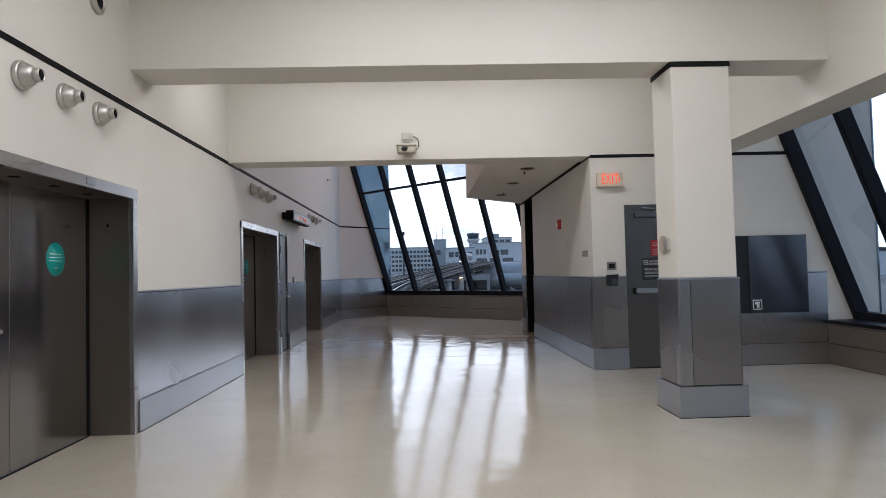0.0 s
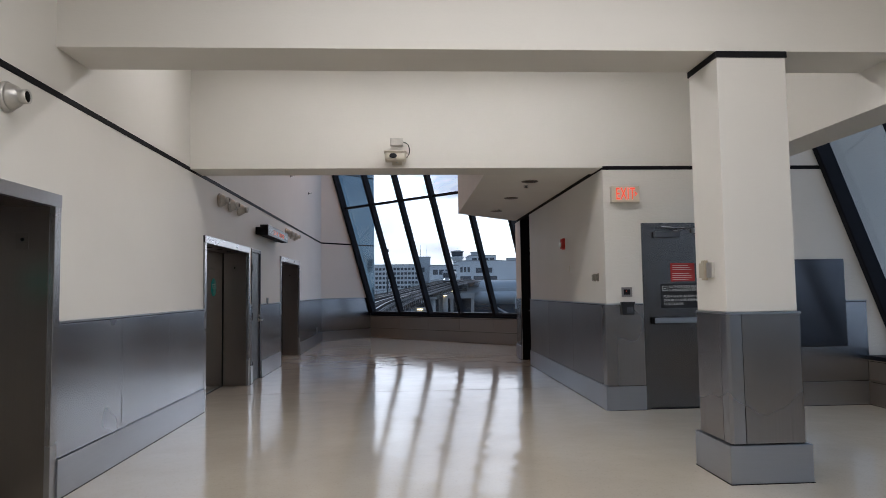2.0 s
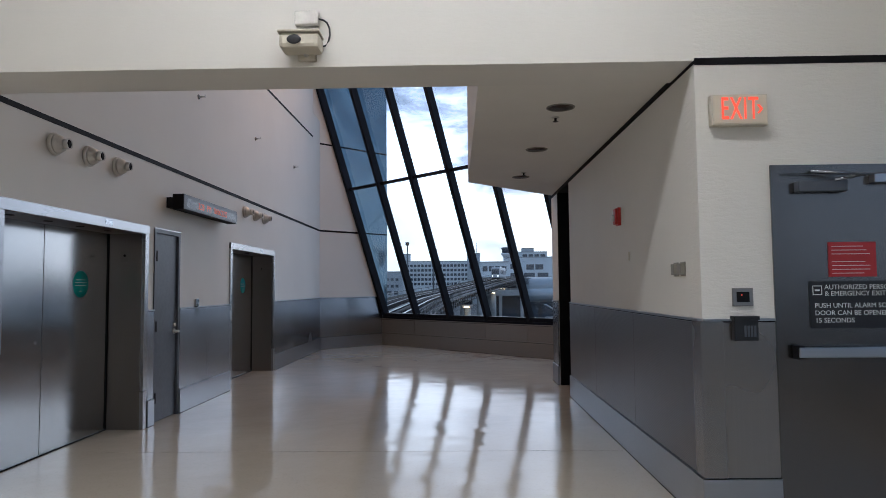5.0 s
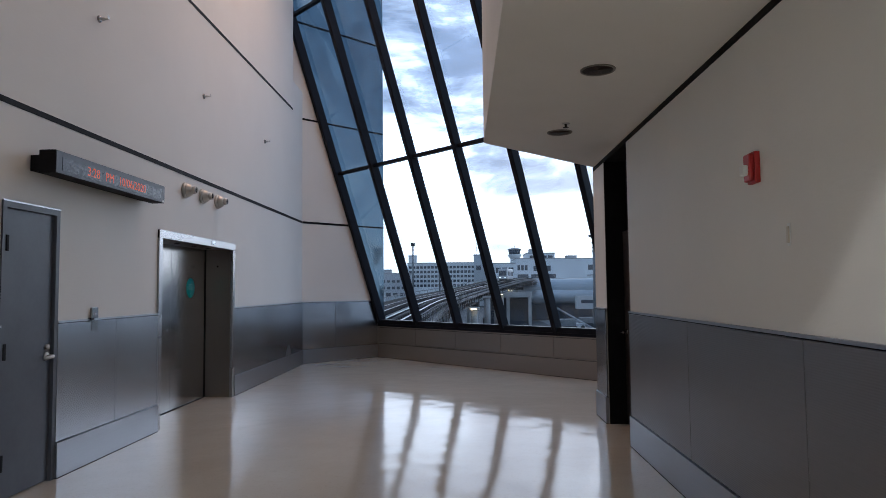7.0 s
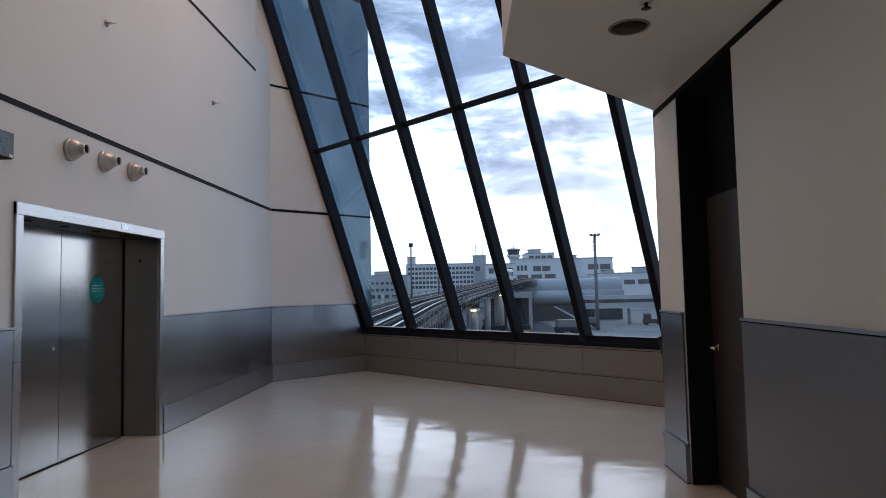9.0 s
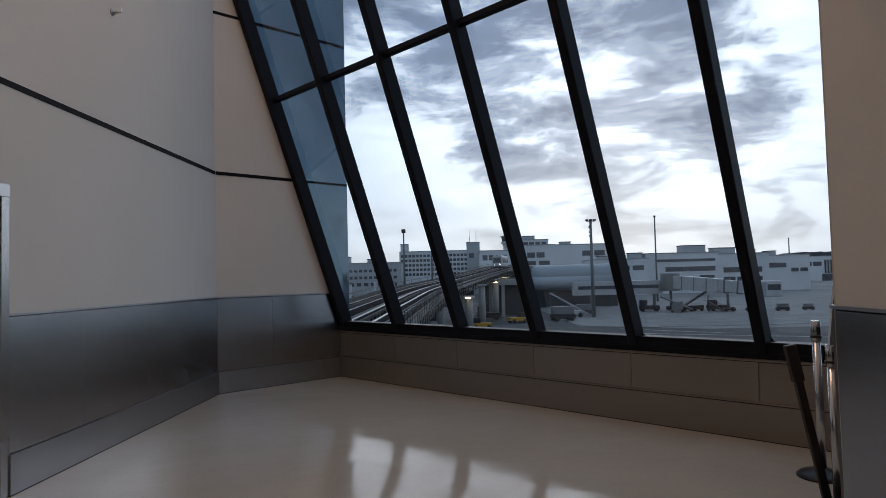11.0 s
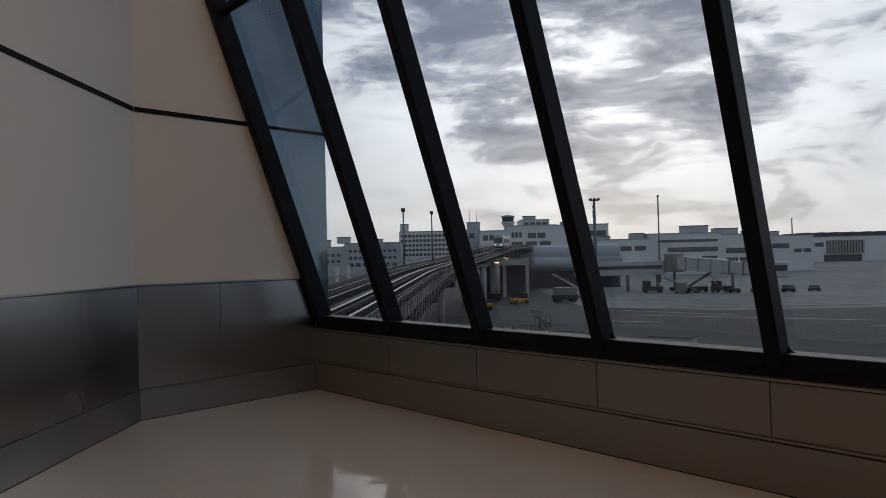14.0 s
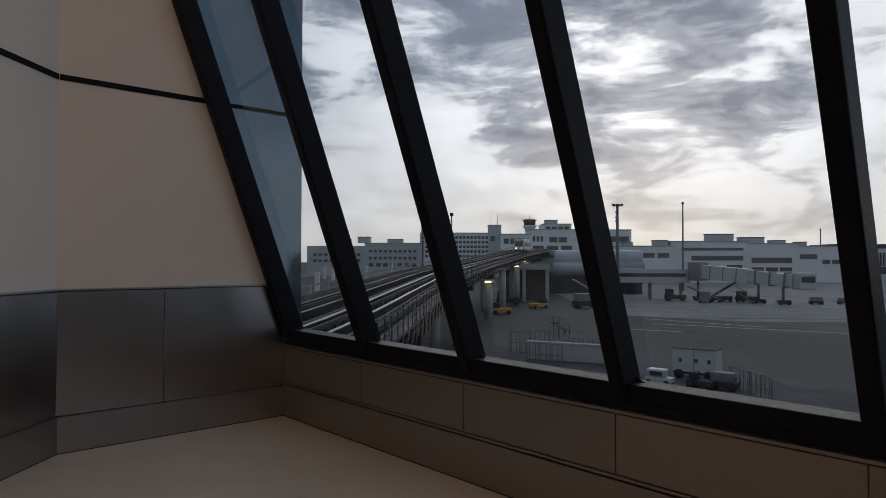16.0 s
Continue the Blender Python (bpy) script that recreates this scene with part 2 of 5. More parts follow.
PAINT = wall_paint("wall_paint", (0.755, 0.735, 0.685))
ROUGH_PAINT = wall_paint("trowelled_paint", (0.755, 0.735, 0.685), 0.42)
CEIL = plain("ceiling_paint", (0.755, 0.735, 0.685), 0.7, 0, 0.03, 1.2, 0.1)
# blue of the reflected sky is put into these two base colours
STEEL_V = brushed("steel_upright_grain", (0.41, 0.425, 0.455), 0.25, (16, 16, 0.4))
STEEL_H = brushed("steel_level_grain", (0.43, 0.45, 0.485), 0.33, (0.6, 0.6, 22))
# same steel with the lobby's warm reflection put into its base
STEEL_LOBBY = brushed("steel_lobby_tint", (0.345, 0.325, 0.31), 0.27, (16, 16, 0.4))
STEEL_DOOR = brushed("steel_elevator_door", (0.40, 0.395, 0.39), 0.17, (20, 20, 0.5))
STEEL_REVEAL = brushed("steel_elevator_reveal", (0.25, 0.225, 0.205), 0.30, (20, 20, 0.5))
STEEL_BRIGHT = brushed("steel_bright_edge", (0.40, 0.40, 0.41), 0.27, (14, 14, 0.8))
# brown base carries part of the amber light that falls on the sill
SILL = brushed("sill_metal", (0.39, 0.335, 0.285), 0.42, (0.6, 0.6, 18))
FLOOR = terrazzo("terrazzo")
BLACK = plain("black_trim", (0.010, 0.010, 0.012), 0.65, 0, 0.2, 8, 0, 0, 0.12)
MULLION = plain("dark_bronze_aluminium", (0.007, 0.008, 0.013), 0.46, 0.0, 0.2, 5, 0, 0, 0.16)
GLASS = glass("window_glass", (0.945, 0.965, 0.98))
DOORGREY = plain("grey_door_paint", (0.085, 0.095, 0.115), 0.42, 0, 0.1, 3, 0.05)
CAST = plain("cast_aluminium", (0.55, 0.54, 0.51), 0.38, 0.75, 0.12, 14, 0.15)
TEAL = plain("teal_sticker", (0.0, 0.33, 0.30), 0.4, 0, 0.05, 10)
WHITEPRINT = plain("white_print", (0.75, 0.77, 0.75), 0.5, 0, 0.04, 10)
BEIGE = plain("beige_plastic", (0.43, 0.385, 0.295), 0.45, 0, 0.06, 8)
RED = plain("red_plastic", (0.42, 0.02, 0.018), 0.38, 0, 0.08, 9)


def cladding(name, colour):
    """Mirror-like metal panels that buckle a little between their fixings."""
    m, nt, b = mat(name)
    st = noise_node(nt, 1.4, 6, 0.65, (1, 1, 0.35))
    r = ramp_node(nt, st.outputs[0], [(0.3, tuple(v * 0.8 for v in colour)), (0.7, colour)])
    nt.links.new(r.outputs[0], b.inputs["Base Color"])
    b.inputs["Metallic"].default_value = 0.85
    rr = range_node(nt, st.outputs[0], 0.10, 0.2)
    nt.links.new(rr.outputs[0], b.inputs["Roughness"])
    w = noise_node(nt, 1.1, 1.5, 0.4, (1, 1, 0.7))
    bump_node(nt, b, w.outputs[0], 0.8, 0.12)
    return m


def ribbed(name, colour, rough):
    """Steel sheet with fine level ribs."""
    m = brushed(name, colour, rough, (0.6, 0.6, 22))
    nt = m.node_tree
    b = nt.nodes["Principled BSDF"]
    co = nt.nodes.new("ShaderNodeTexCoord")
    w = nt.nodes.new("ShaderNodeTexWave")
    w.bands_direction = "Z"
    w.inputs["Scale"].default_value = 26.0
    nt.links.new(co.outputs["Object"], w.inputs["Vector"])
    bump_node(nt, b, w.outputs["Fac"], 0.25, 0.002)
    return m


# blue cast of the skylight is put into the cladding's base colour
FINMETAL = cladding("outer_cladding", (0.165, 0.235, 0.285))
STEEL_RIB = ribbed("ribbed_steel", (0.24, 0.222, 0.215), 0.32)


# ---- mesh helpers ----
def bm_box(bm, lo, hi):
    (a, b, c), (d, e, f) = lo, hi
    v = [bm.verts.new(p) for p in ((a, b, c), (d, b, c), (d, e, c), (a, e, c), (a, b, f), (d, b, f), (d, e, f), (a, e, f))]
    for q in ((3, 2, 1, 0), (4, 5, 6, 7), (0, 1, 5, 4), (1, 2, 6, 5), (2, 3, 7, 6), (3, 0, 4, 7)):
        bm.faces.new([v[k] for k in q])
    return v


def boxes(*pairs, bevel=0.0):
    bm = bmesh.new()
    for lo, hi in pairs:
        bm_box(bm, [min(p) for p in zip(lo, hi)], [max(p) for p in zip(lo, hi)])
    if bevel:
        bmesh.ops.bevel(bm, geom=bm.edges[:], offset=bevel, segments=2, affect="EDGES", profile=0.5)
    return bm


def lathe(profile, m=None, steps=24, cap=True):
    """A turned shape from (radius, height) pairs, upward along z, moved by m."""
    bm = bmesh.new()
    rings = []
    for r, z in profile:
        rings.append([bm.verts.new((r * math.cos(2 * math.pi * k / steps), r * math.sin(2 * math.pi * k / steps), z)) for k in range(steps)])
    for a, b in zip(rings, rings[1:]):
        for k in range(steps):
            bm.faces.new((a[k], a[(k + 1) % steps], b[(k + 1) % steps], b[k]))
    if cap:
        bm.faces.new(rings[0][::-1])
        bm.faces.new(rings[-1])
    for f in bm.faces:
        f.smooth = True
    if m:
        bm.transform(m)
    return bm


def tube(points, radius, steps=8):
    """A round bar along a line of points."""
    bm = bmesh.new()
    pts = [Vector(p) for p in points]
    rings = []
    for k, p in enumerate(pts):
        d = (pts[min(k + 1, len(pts) - 1)] - pts[max(k - 1, 0)]).normalized()
        side = d.cross(Vector((0, 0, 1)) if abs(d.z) < 0.9 else Vector((1, 0, 0))).normalized()
        up = side.cross(d)
        rings.append([bm.verts.new(p + radius * (math.cos(2 * math.pi * j / steps) * side + math.sin(2 * math.pi * j / steps) * up)) for j in range(steps)])
    for a, b in zip(rings, rings[1:]):
        for j in range(steps):
            bm.faces.new((a[j], a[(j + 1) % steps], b[(j + 1) % steps], b[j]))
    bm.faces.new(rings[0][::-1])
    bm.faces.new(rings[-1])
    bmesh.ops.recalc_face_normals(bm, faces=bm.faces[:])
    for f in bm.faces:
        f.smooth = True
    return bm


def prism(outline, z0, z1):
    """An upright block over a plan outline."""
    bm = bmesh.new()
    lo = [bm.verts.new((x, y, z0)) for x, y in outline]
    hi = [bm.verts.new((x, y, z1)) for x, y in outline]
    n = len(outline)
    bm.faces.new(lo[::-1])
    bm.faces.new(hi)
    for k in range(n):
        bm.faces.new((lo[k], lo[(k + 1) % n], hi[(k + 1) % n], hi[k]))
    bmesh.ops.recalc_face_normals(bm, faces=bm.faces[:])
    return bm


def slab(outline, a, b, axis):
    """A block over an outline that lies across the given axis, from a to b along it."""
    bm = bmesh.new()

    def place(p, w):
        q = list(p)
        q.insert(axis, w)
        return q
    lo = [bm.verts.new(place(p, a)) for p in outline]
    hi = [bm.verts.new(place(p, b)) for p in outline]
    n = len(outline)
    bm.faces.new(lo[::-1])
    bm.faces.new(hi)
    for k in range(n):
        bm.faces.new((lo[k], lo[(k + 1) % n], hi[(k + 1) % n], hi[k]))
    bmesh.ops.recalc_face_normals(bm, faces=bm.faces[:])
    return bm


def part(name, bm, material, parent=None, label=""):
    me = bpy.data.meshes.new(name)
    bm.to_mesh(me)
    bm.free()
    me.materials.append(material)
    ob = new(name, me)
    if parent:
        ob.parent = parent
    if label:
        ob["label"] = label
    return ob


def empty(name, m=None, label="", category="", group="", kind=""):
    ob = new(name)
    ob.empty_display_size = 0.2
    if m:
        ob.matrix_world = m
    return tagged(ob, label, category, group, kind)


def struct(name, bm, material, label, category):
    return tagged(part(name, bm, material), label, category, "", "structure")


def lettering(text, size, m, material, name, parent, depth=0.001, align="LEFT", spread=1.0):
    """Raised letters in the built-in font, as a mesh."""
    cu = bpy.data.curves.new(name, "FONT")
    cu.body, cu.size, cu.extrude, cu.align_x, cu.align_y = text, size, depth, align, "CENTER"
    cu.space_character = spread
    cu.resolution_u = 3
    tmp = bpy.data.objects.new(name, cu)
    me = bpy.data.meshes.new_from_object(tmp)
    bpy.data.objects.remove(tmp)
    me.transform(m)
    me.materials.append(material)
    ob = new(name, me)
    ob.parent = parent
    return ob


# ---- large structure ----
R2 = math.sqrt(0.5)
WEST, EAST, EXITY = -2.36, 2.60, 9.72
KINK_U, END_U = -17.04, -9.60
LEAN = 0.366
WEST_M = pose(WEST, 0, 0, 0, 0, 90)
EAST_M = pose(EAST, 0, 0, 0, 0, -90)
EXIT_M = pose(0, EXITY, 0)
KINK_M = pose(KINK_U * R2, -KINK_U * R2, 0, 0, 0, 45)
END_M = pose(END_U * R2, -END_U * R2, 0, 0, 0, 225)
GLAZE_M = pose(0, 0, 0, 0, 0, -45)
SIDE_M = pose(0, 0, 0, 0, 0, -90)


def uv(u, n):
    """Plan place from the distances along and across the slanted window."""
    return ((u + n) * R2, (n - u) * R2)


floor_plan = [(-3.0, -5.0), (6.4, -5.0), (6.4, 9.8), (2.75, 9.8), (2.9, 16.2), uv(-9.4, 15.8), uv(-17.2, 15.8), uv(-17.2, 13.4), (-3.0, 21.6)]
struct("floor", prism(floor_plan, -0.25, 0.0), FLOOR, "polished cream terrazzo floor with fine chips", "floor")

# west wall with the elevator and service door openings
ELEV = (5.61, 11.46, 16.47)
bm = bmesh.new()
cuts = [(4.42, 6.80, 2.19), (10.27, 12.65, 2.19), (12.83, 13.49, 2.19), (15.28, 17.66, 2.19)]
y = -5.0
for a, b, top in cuts:
    bm_box(bm, (WEST - 0.5, y, 0), (WEST, a, 2.19))
    y = b
bm_box(bm, (WEST - 0.5, y, 0), (WEST, 21.75, 2.19))
bm_box(bm, (WEST - 0.5, -5.0, 2.19), (WEST, 21.75, 5.7))
bm_box(bm, (WEST - 0.5, -5.0, 5.7), (WEST, 20.95, 8.2))
wall_west = struct("wall_west", bm, PAINT, "white trowelled wall above steel wainscot", "wall")

# short wall square to the slanted window, running on outside as a clad fin
wall_kink = struct("wall_north", slab([(13.20, 0.0), (15.86, 0.0), (15.86, 8.6), (13.20, 8.6)], 0.012, 0.35, 1), FINMETAL, "outer metal-clad fin wall with skylight blue in its colour", "wall")
wall_kink.matrix_world = KINK_M
n_in = lambda z: 15.478 - LEAN * (z - 1.28)
trim_in = struct("wall_north_lining", slab([(13.60, 0.0), (15.80, 0.0), (n_in(0.7) + 0.1, 0.7), (n_in(8.2) + 0.1, 8.2), (13.0, 8.2), (13.0, 5.7), (13.60, 5.7)], 0.0, 0.012, 1), PAINT, "white wall narrowing upwards along the slanted window", "wall")
trim_in.matrix_world = KINK_M

# east wall with the deep door recess, and the wall end behind it
bm = boxes(((EAST, EXITY + 0.2, 0), (EAST + 0.3, 14.55, 3.2)), ((EAST, 15.60, 0), (EAST + 0.3, 16.17, 3.2)))
wall_east = struct("wall_east", bm, PAINT, "white wall above steel wainscot", "wall")
wall_end = struct("wall_return", slab([(-15.75, 0.0), (-13.27, 0.0), (-13.27, 3.0), (-15.75, 3.0)], 0.0, 0.3, 1), PAINT, "white end wall beside the slanted window", "wall")
wall_end.matrix_world = END_M
rl = empty("recess_lining", None, "black lined door recess in the wall", "wall", "", "structure")
for name, lo, hi in (("jamb_panel", (EAST + 0.004, 15.585, 0), (EAST + 0.3, 15.60, 2.93)), ("jamb_panel", (EAST + 0.004, 14.55, 0), (EAST + 0.3, 14.56, 2.93)), ("back_panel", (EAST + 0.24, 14.56, 0), (EAST + 0.3, 15.585, 2.93)), ("head_panel", (EAST + 0.02, 14.55, 2.93), (EAST + 0.3, 15.60, 3.0))):
    part(name, boxes((lo, hi)), BLACK, rl)

# wall with the exit door
bm = boxes(((EAST, EXITY, 0), (3.055, EXITY + 0.2, 2.25)), ((4.05, EXITY, 0), (6.6, EXITY + 0.2, 2.25)), ((EAST, EXITY, 2.25), (6.6, EXITY + 0.2, 5.6)))
wall_exit = struct("wall_exit", bm, ROUGH_PAINT, "white trowelled wall around the exit door", "wall")
struct("wall_fin_side", boxes(((6.6, EXITY - 0.012, -2.0), (6.62, EXITY + 0.3, 5.6)), ((5.0, EXITY + 0.2, 0.0), (6.6, EXITY + 0.3, 5.6))), FINMETAL, "metal cladding of the outer fin with skylight blue in its colour", "wall")

# header across the passage and the upper volume over the side room
struct("beam_header", boxes(((WEST, 9.717, 2.94), (EAST, 10.18, 8.2))), PAINT, "deep white header over the passage", "beam")
soff = [(1.22, 10.18), (3.2, 10.18), (3.2, 13.9), uv(END_U + 0.4, 15.0), uv(END_U, 15.0), (1.22, 14.68)]
struct("soffit", prism(soff, 2.965, 8.2), CEIL, "white boxed soffit with round downlights", "ceiling")
struct("beam_lobby", boxes(((WEST, 6.72, 3.285), (4.10, 7.22, 4.45))), PAINT, "white beam across the lobby over the column", "beam")
struct("beam_side", boxes(((4.10, -5.0, 2.93), (4.56, EXITY, 5.3))), PAINT, "white beam along the sloping side window", "beam")
struct("ceiling_lobby", boxes(((WEST, -5.0, 4.45), (4.10, 9.70, 4.6))), CEIL, "white lobby ceiling", "ceiling")
struct("ceiling_atrium", prism([(-2.9, 10.0), (3.2, 10.0), (3.2, 16.0), uv(-9.0, 13.3), uv(-17.3, 13.3), (-2.9, 20.9)], 8.2, 8.35), CEIL, "white ceiling high over the passage", "ceiling")
struct("ceiling_side_window", boxes(((4.3, -5.0, 5.3), (6.8, EXITY + 0.3, 5.45))), CEIL, "white strip of ceiling above the side window", "ceiling")
struct("wall_south", boxes(((-2.9, -5.2, 0), (6.8, -5.0, 5.4))), PAINT, "plain white wall closing the lobby", "wall")


# ---- wainscot panels, base and black reveals ----
def wainscot(wall, m, joints, top=1.265, base=0.285, upright=True, sheet=None):
    """Steel panels between the joints over a proud base, on the wall's face."""
    inv = wall.matrix_world.inverted()
    for a, b in zip(joints, joints[1:]):
        g = 0.003
        p = part("panel", boxes(((a + g, -0.018, base + (0.006 if upright else 0.03)), (b - g, 0.0, top - 0.013)), bevel=0.002), sheet or (STEEL_V if upright else SILL), wall)
        p.matrix_local = inv @ m
    a, b = joints[0], joints[-1]
    if not upright:
        part("base_lip", boxes(((a, -0.026, base + 0.008), (b, 0.0, base + 0.024)), bevel=0.003), SILL, wall).matrix_local = inv @ m
    for name, lo, hi, mt in (("baseboard", (a, -0.034, 0.004), (b, 0.0, base), STEEL_H if upright else SILL), ("cap", (a, -0.026, top - 0.004), (b, 0.0, top + 0.012), STEEL_H if upright else SILL), ("cap_shadow_gap", (a, -0.012, top - 0.012), (b, 0.0, top - 0.004), BLACK), ("shadow_gap", (a, -0.012, base), (b, 0.0, base + 0.008), BLACK), ("floor_joint", (a, -0.036, 0.0), (b, 0.0, 0.006), BLACK)):
        p = part(name, boxes((lo, hi)), mt, wall)
        p.matrix_local = inv @ m


wainscot(wall_west, WEST_M, [-4.9, -3.7, -2.5, -1.3, -0.1, 1.1, 2.3, 3.4, 4.41])
wainscot(wall_west, WEST_M, [6.81, 7.90, 9.06, 10.26])
wainscot(wall_west, WEST_M, [12.67, 12.82])
wainscot(wall_west, WEST_M, [13.50, 14.41, 15.27])
wainscot(wall_west, WEST_M, [17.67, 18.61, 19.77, 20.80, 21.731])
wainscot(wall_kink, KINK_M, [13.708, 14.52, 15.66])
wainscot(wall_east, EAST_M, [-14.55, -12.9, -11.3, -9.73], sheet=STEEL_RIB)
for name, x, y, z0, z1, mt in (("corner_trim", 2.577, 9.697, 0.29, 1.262, STEEL_LOBBY), ("corner_base", 2.562, 9.682, 0.004, 0.285, STEEL_H)):
    part(name, prism([(x, 9.84), (x, y + 0.004), (x + 0.004, y), (2.72, y), (2.72, 9.716), (2.604, 9.716), (2.604, 9.84)], z0, z1), mt, wall_exit)
wainscot(wall_east, EAST_M, [-16.15, -15.61])
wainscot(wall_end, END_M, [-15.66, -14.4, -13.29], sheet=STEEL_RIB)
wainscot(wall_exit, EXIT_M, [2.605, 2.72, 3.05], sheet=STEEL_LOBBY)
wainscot(wall_exit, EXIT_M, [4.06, 4.9, 5.86])


def reveal(wall, m, a, b, z, h=0.046):
    p = part("reveal_strip", boxes(((a, -0.006, z - h / 2), (b, 0.0, z + h / 2))), BLACK, wall, "thin black reveal strip")
    p.matrix_local = wall.matrix_world.inverted() @ m


reveal(wall_west, WEST_M, -5, 21.745, 2.937)
reveal(wall_west, WEST_M, 10.18, 20.94, 5.12, 0.04)
reveal(wall_kink, KINK_M, 13.715, n_in(2.937), 2.937)
reveal(wall_kink, KINK_M, 13.66, n_in(5.13), 5.13, 0.04)
reveal(wall_kink, KINK_M, n_in(2.937) + 0.18, 15.85, 2.937, 0.03)
reveal(wall_kink, KINK_M, n_in(5.13) + 0.18, 15.85, 5.13, 0.03)
reveal(wall_kink, KINK_M, n_in(7.2) + 0.18, 15.85, 7.2, 0.03)
reveal(wall_east, EAST_M, -16.17, -9.72, 2.943)
reveal(wall_exit, EXIT_M, 2.60, 5.38, 2.935)


# ---- slanted glazing ----
def glazing(name, m, centres, sill_n, z_ledge, z0, z1, n_of, transoms, label):
    """Inward leaning curtain wall: local x runs along it, y outwards."""
    g = empty(name, m, label, "window", "", "structure")
    dep, wid = 0.135, 0.098
    ends = (centres[0], centres[-1])
    for c in centres:
        part("mullion", mullion_bar(c, wid / 2, n_of, dep, z0 - 0.1, z1), MULLION, g)
        part("pressure_cap", slab_lean(c - 0.03, c + 0.03, n_of, dep + 0.012, dep + 0.05, z0 - 0.1, z1), MULLION, g)
    for z in transoms:
        n = n_of(z)
        part("transom", boxes(((ends[0], n + 0.05, z - 0.032), (ends[1], n + dep, z + 0.032)), bevel=0.006), MULLION, g)
    n = n_of(z0)
    part("bottom_rail", boxes(((ends[0] - 0.062, sill_n - 0.02, z_ledge), (ends[1], n + 0.2, z_ledge + 0.05)), ((ends[0] - 0.062, n + 0.02, z_ledge + 0.05), (ends[1], n + 0.2, z0)), bevel=0.006), MULLION, g)
    part("top_rail", boxes(((ends[0], n_of(z1), z1 - 0.08), (ends[1], n_of(z1) + 0.2, z1 + 0.02))), MULLION, g)
    levels = [z0, *transoms, z1]
    for a, b in zip(centres, centres[1:]):
        for lo, hi in zip(levels, levels[1:]):
            p = part("pane", slab_lean(a + 0.02, b - 0.02, n_of, dep, dep + 0.008, lo - 0.01, hi + 0.01), GLASS, g)
            p.visible_shadow = False
            gasket_c = [(a + wid / 2, lo + 0.0), (b - wid / 2, hi)]
            part("corner_gasket", corner_fillets(gasket_c, n_of, dep), MULLION, g)
    return g


def mullion_bar(c, h, n_of, dep, z0, z1):
    """Leaning bar with a rounded nose towards the room."""
    r = 0.016
    nose = [(h - r + r * math.cos(a), -0.022 + r - r * math.sin(a)) for a in (0, 0.52, 1.05, math.pi / 2)]
    ring = [(h, dep), *nose, *[(-x, d) for x, d in nose[::-1]], (-h, dep)]
    bm = bmesh.new()
    lo, hi = ([bm.verts.new((c + x, n_of(z) + d, z)) for x, d in ring] for z in (z0, z1))
    for k in range(len(ring)):
        j = (k + 1) % len(ring)
        bm.faces.new((lo[k], lo[j], hi[j], hi[k]))
    bm.faces.new(lo[::-1])
    bm.faces.new(hi)
    bmesh.ops.recalc_face_normals(bm, faces=bm.faces[:])
    return bm


def slab_lean(x0, x1, n_of, d0, d1, z0, z1):
    bm = bmesh.new()
    v = []
    for z in (z0, z1):
        n = n_of(z)
        v += [bm.verts.new(p) for p in ((x0, n + d0, z), (x1, n + d0, z), (x1, n + d1, z), (x0, n + d1, z))]
    for q in ((3, 2, 1, 0), (4, 5, 6, 7), (0, 1, 5, 4), (1, 2, 6, 5), (2, 3, 7, 6), (3, 0, 4, 7)):
        bm.faces.new([v[k] for k in q])
    return bm


def corner_fillets(span, n_of, dep, r=0.048):
    """Small rounded rubber corners at the foot of a pane."""
    (a, z), (b, _) = span
    bm = bmesh.new()
    for x, s in ((a, 1), (b, -1)):
        pts = [(x, z)] + [(x + s * r * (1 - math.sin(t)), z + r * (1 - math.cos(t))) for t in (0, 0.4, 0.8, 1.2, math.pi / 2)]
        front = [bm.verts.new((px, n_of(pz) + dep - 0.012, pz)) for px, pz in pts]
        back = [bm.verts.new((px, n_of(pz) + dep - 0.002, pz)) for px, pz in pts]
        bm.faces.new(front)
        bm.faces.new(back[::-1])
        for k in range(len(pts)):
            j = (k + 1) % len(pts)
            bm.faces.new((front[k], back[k], back[j], front[j]))
    bmesh.ops.recalc_face_normals(bm, faces=bm.faces[:])
    return bm


CENTRES = [-16.965, -15.70] + [-15.695 + 1.2155 * k for k in range(1, 5)] + [-9.62]
glazing("window_1", GLAZE_M, CENTRES, 15.68, 0.69, 0.835, 8.2, n_in, (4.04, 7.24), "tall inward leaning window with dark mullions")
n_side = lambda z: 5.985 - 0.370 * (z - 1.28)
glazing("window_2", SIDE_M, [-EXITY + 0.05 + 1.2155 * k for k in range(13)], 5.85, 0.545, 0.70, 5.3, n_side, (4.04,), "inward leaning side window with dark mullions")

sill = struct("wall_sill", slab([(-17.03, 0.0), (END_U, 0.0), (END_U, 0.69), (-17.03, 0.69)], 15.68, 16.0, 1), SILL, "low metal-clad sill wall under the window", "wall")
sill.matrix_world = GLAZE_M
wainscot(sill, GLAZE_M @ pose(0, 15.68, 0), [-17.03] + [-15.72 + 1.2135 * k for k in range(5)] + [END_U], 0.672, 0.30, False)
sill2 = struct("wall_sill_side", slab([(-9.72, 0.0), (5.0, 0.0), (5.0, 0.545), (-9.72, 0.545)], 5.86, 6.3, 1), SILL, "low metal-clad sill wall under the side window", "wall")
sill2.matrix_world = SIDE_M
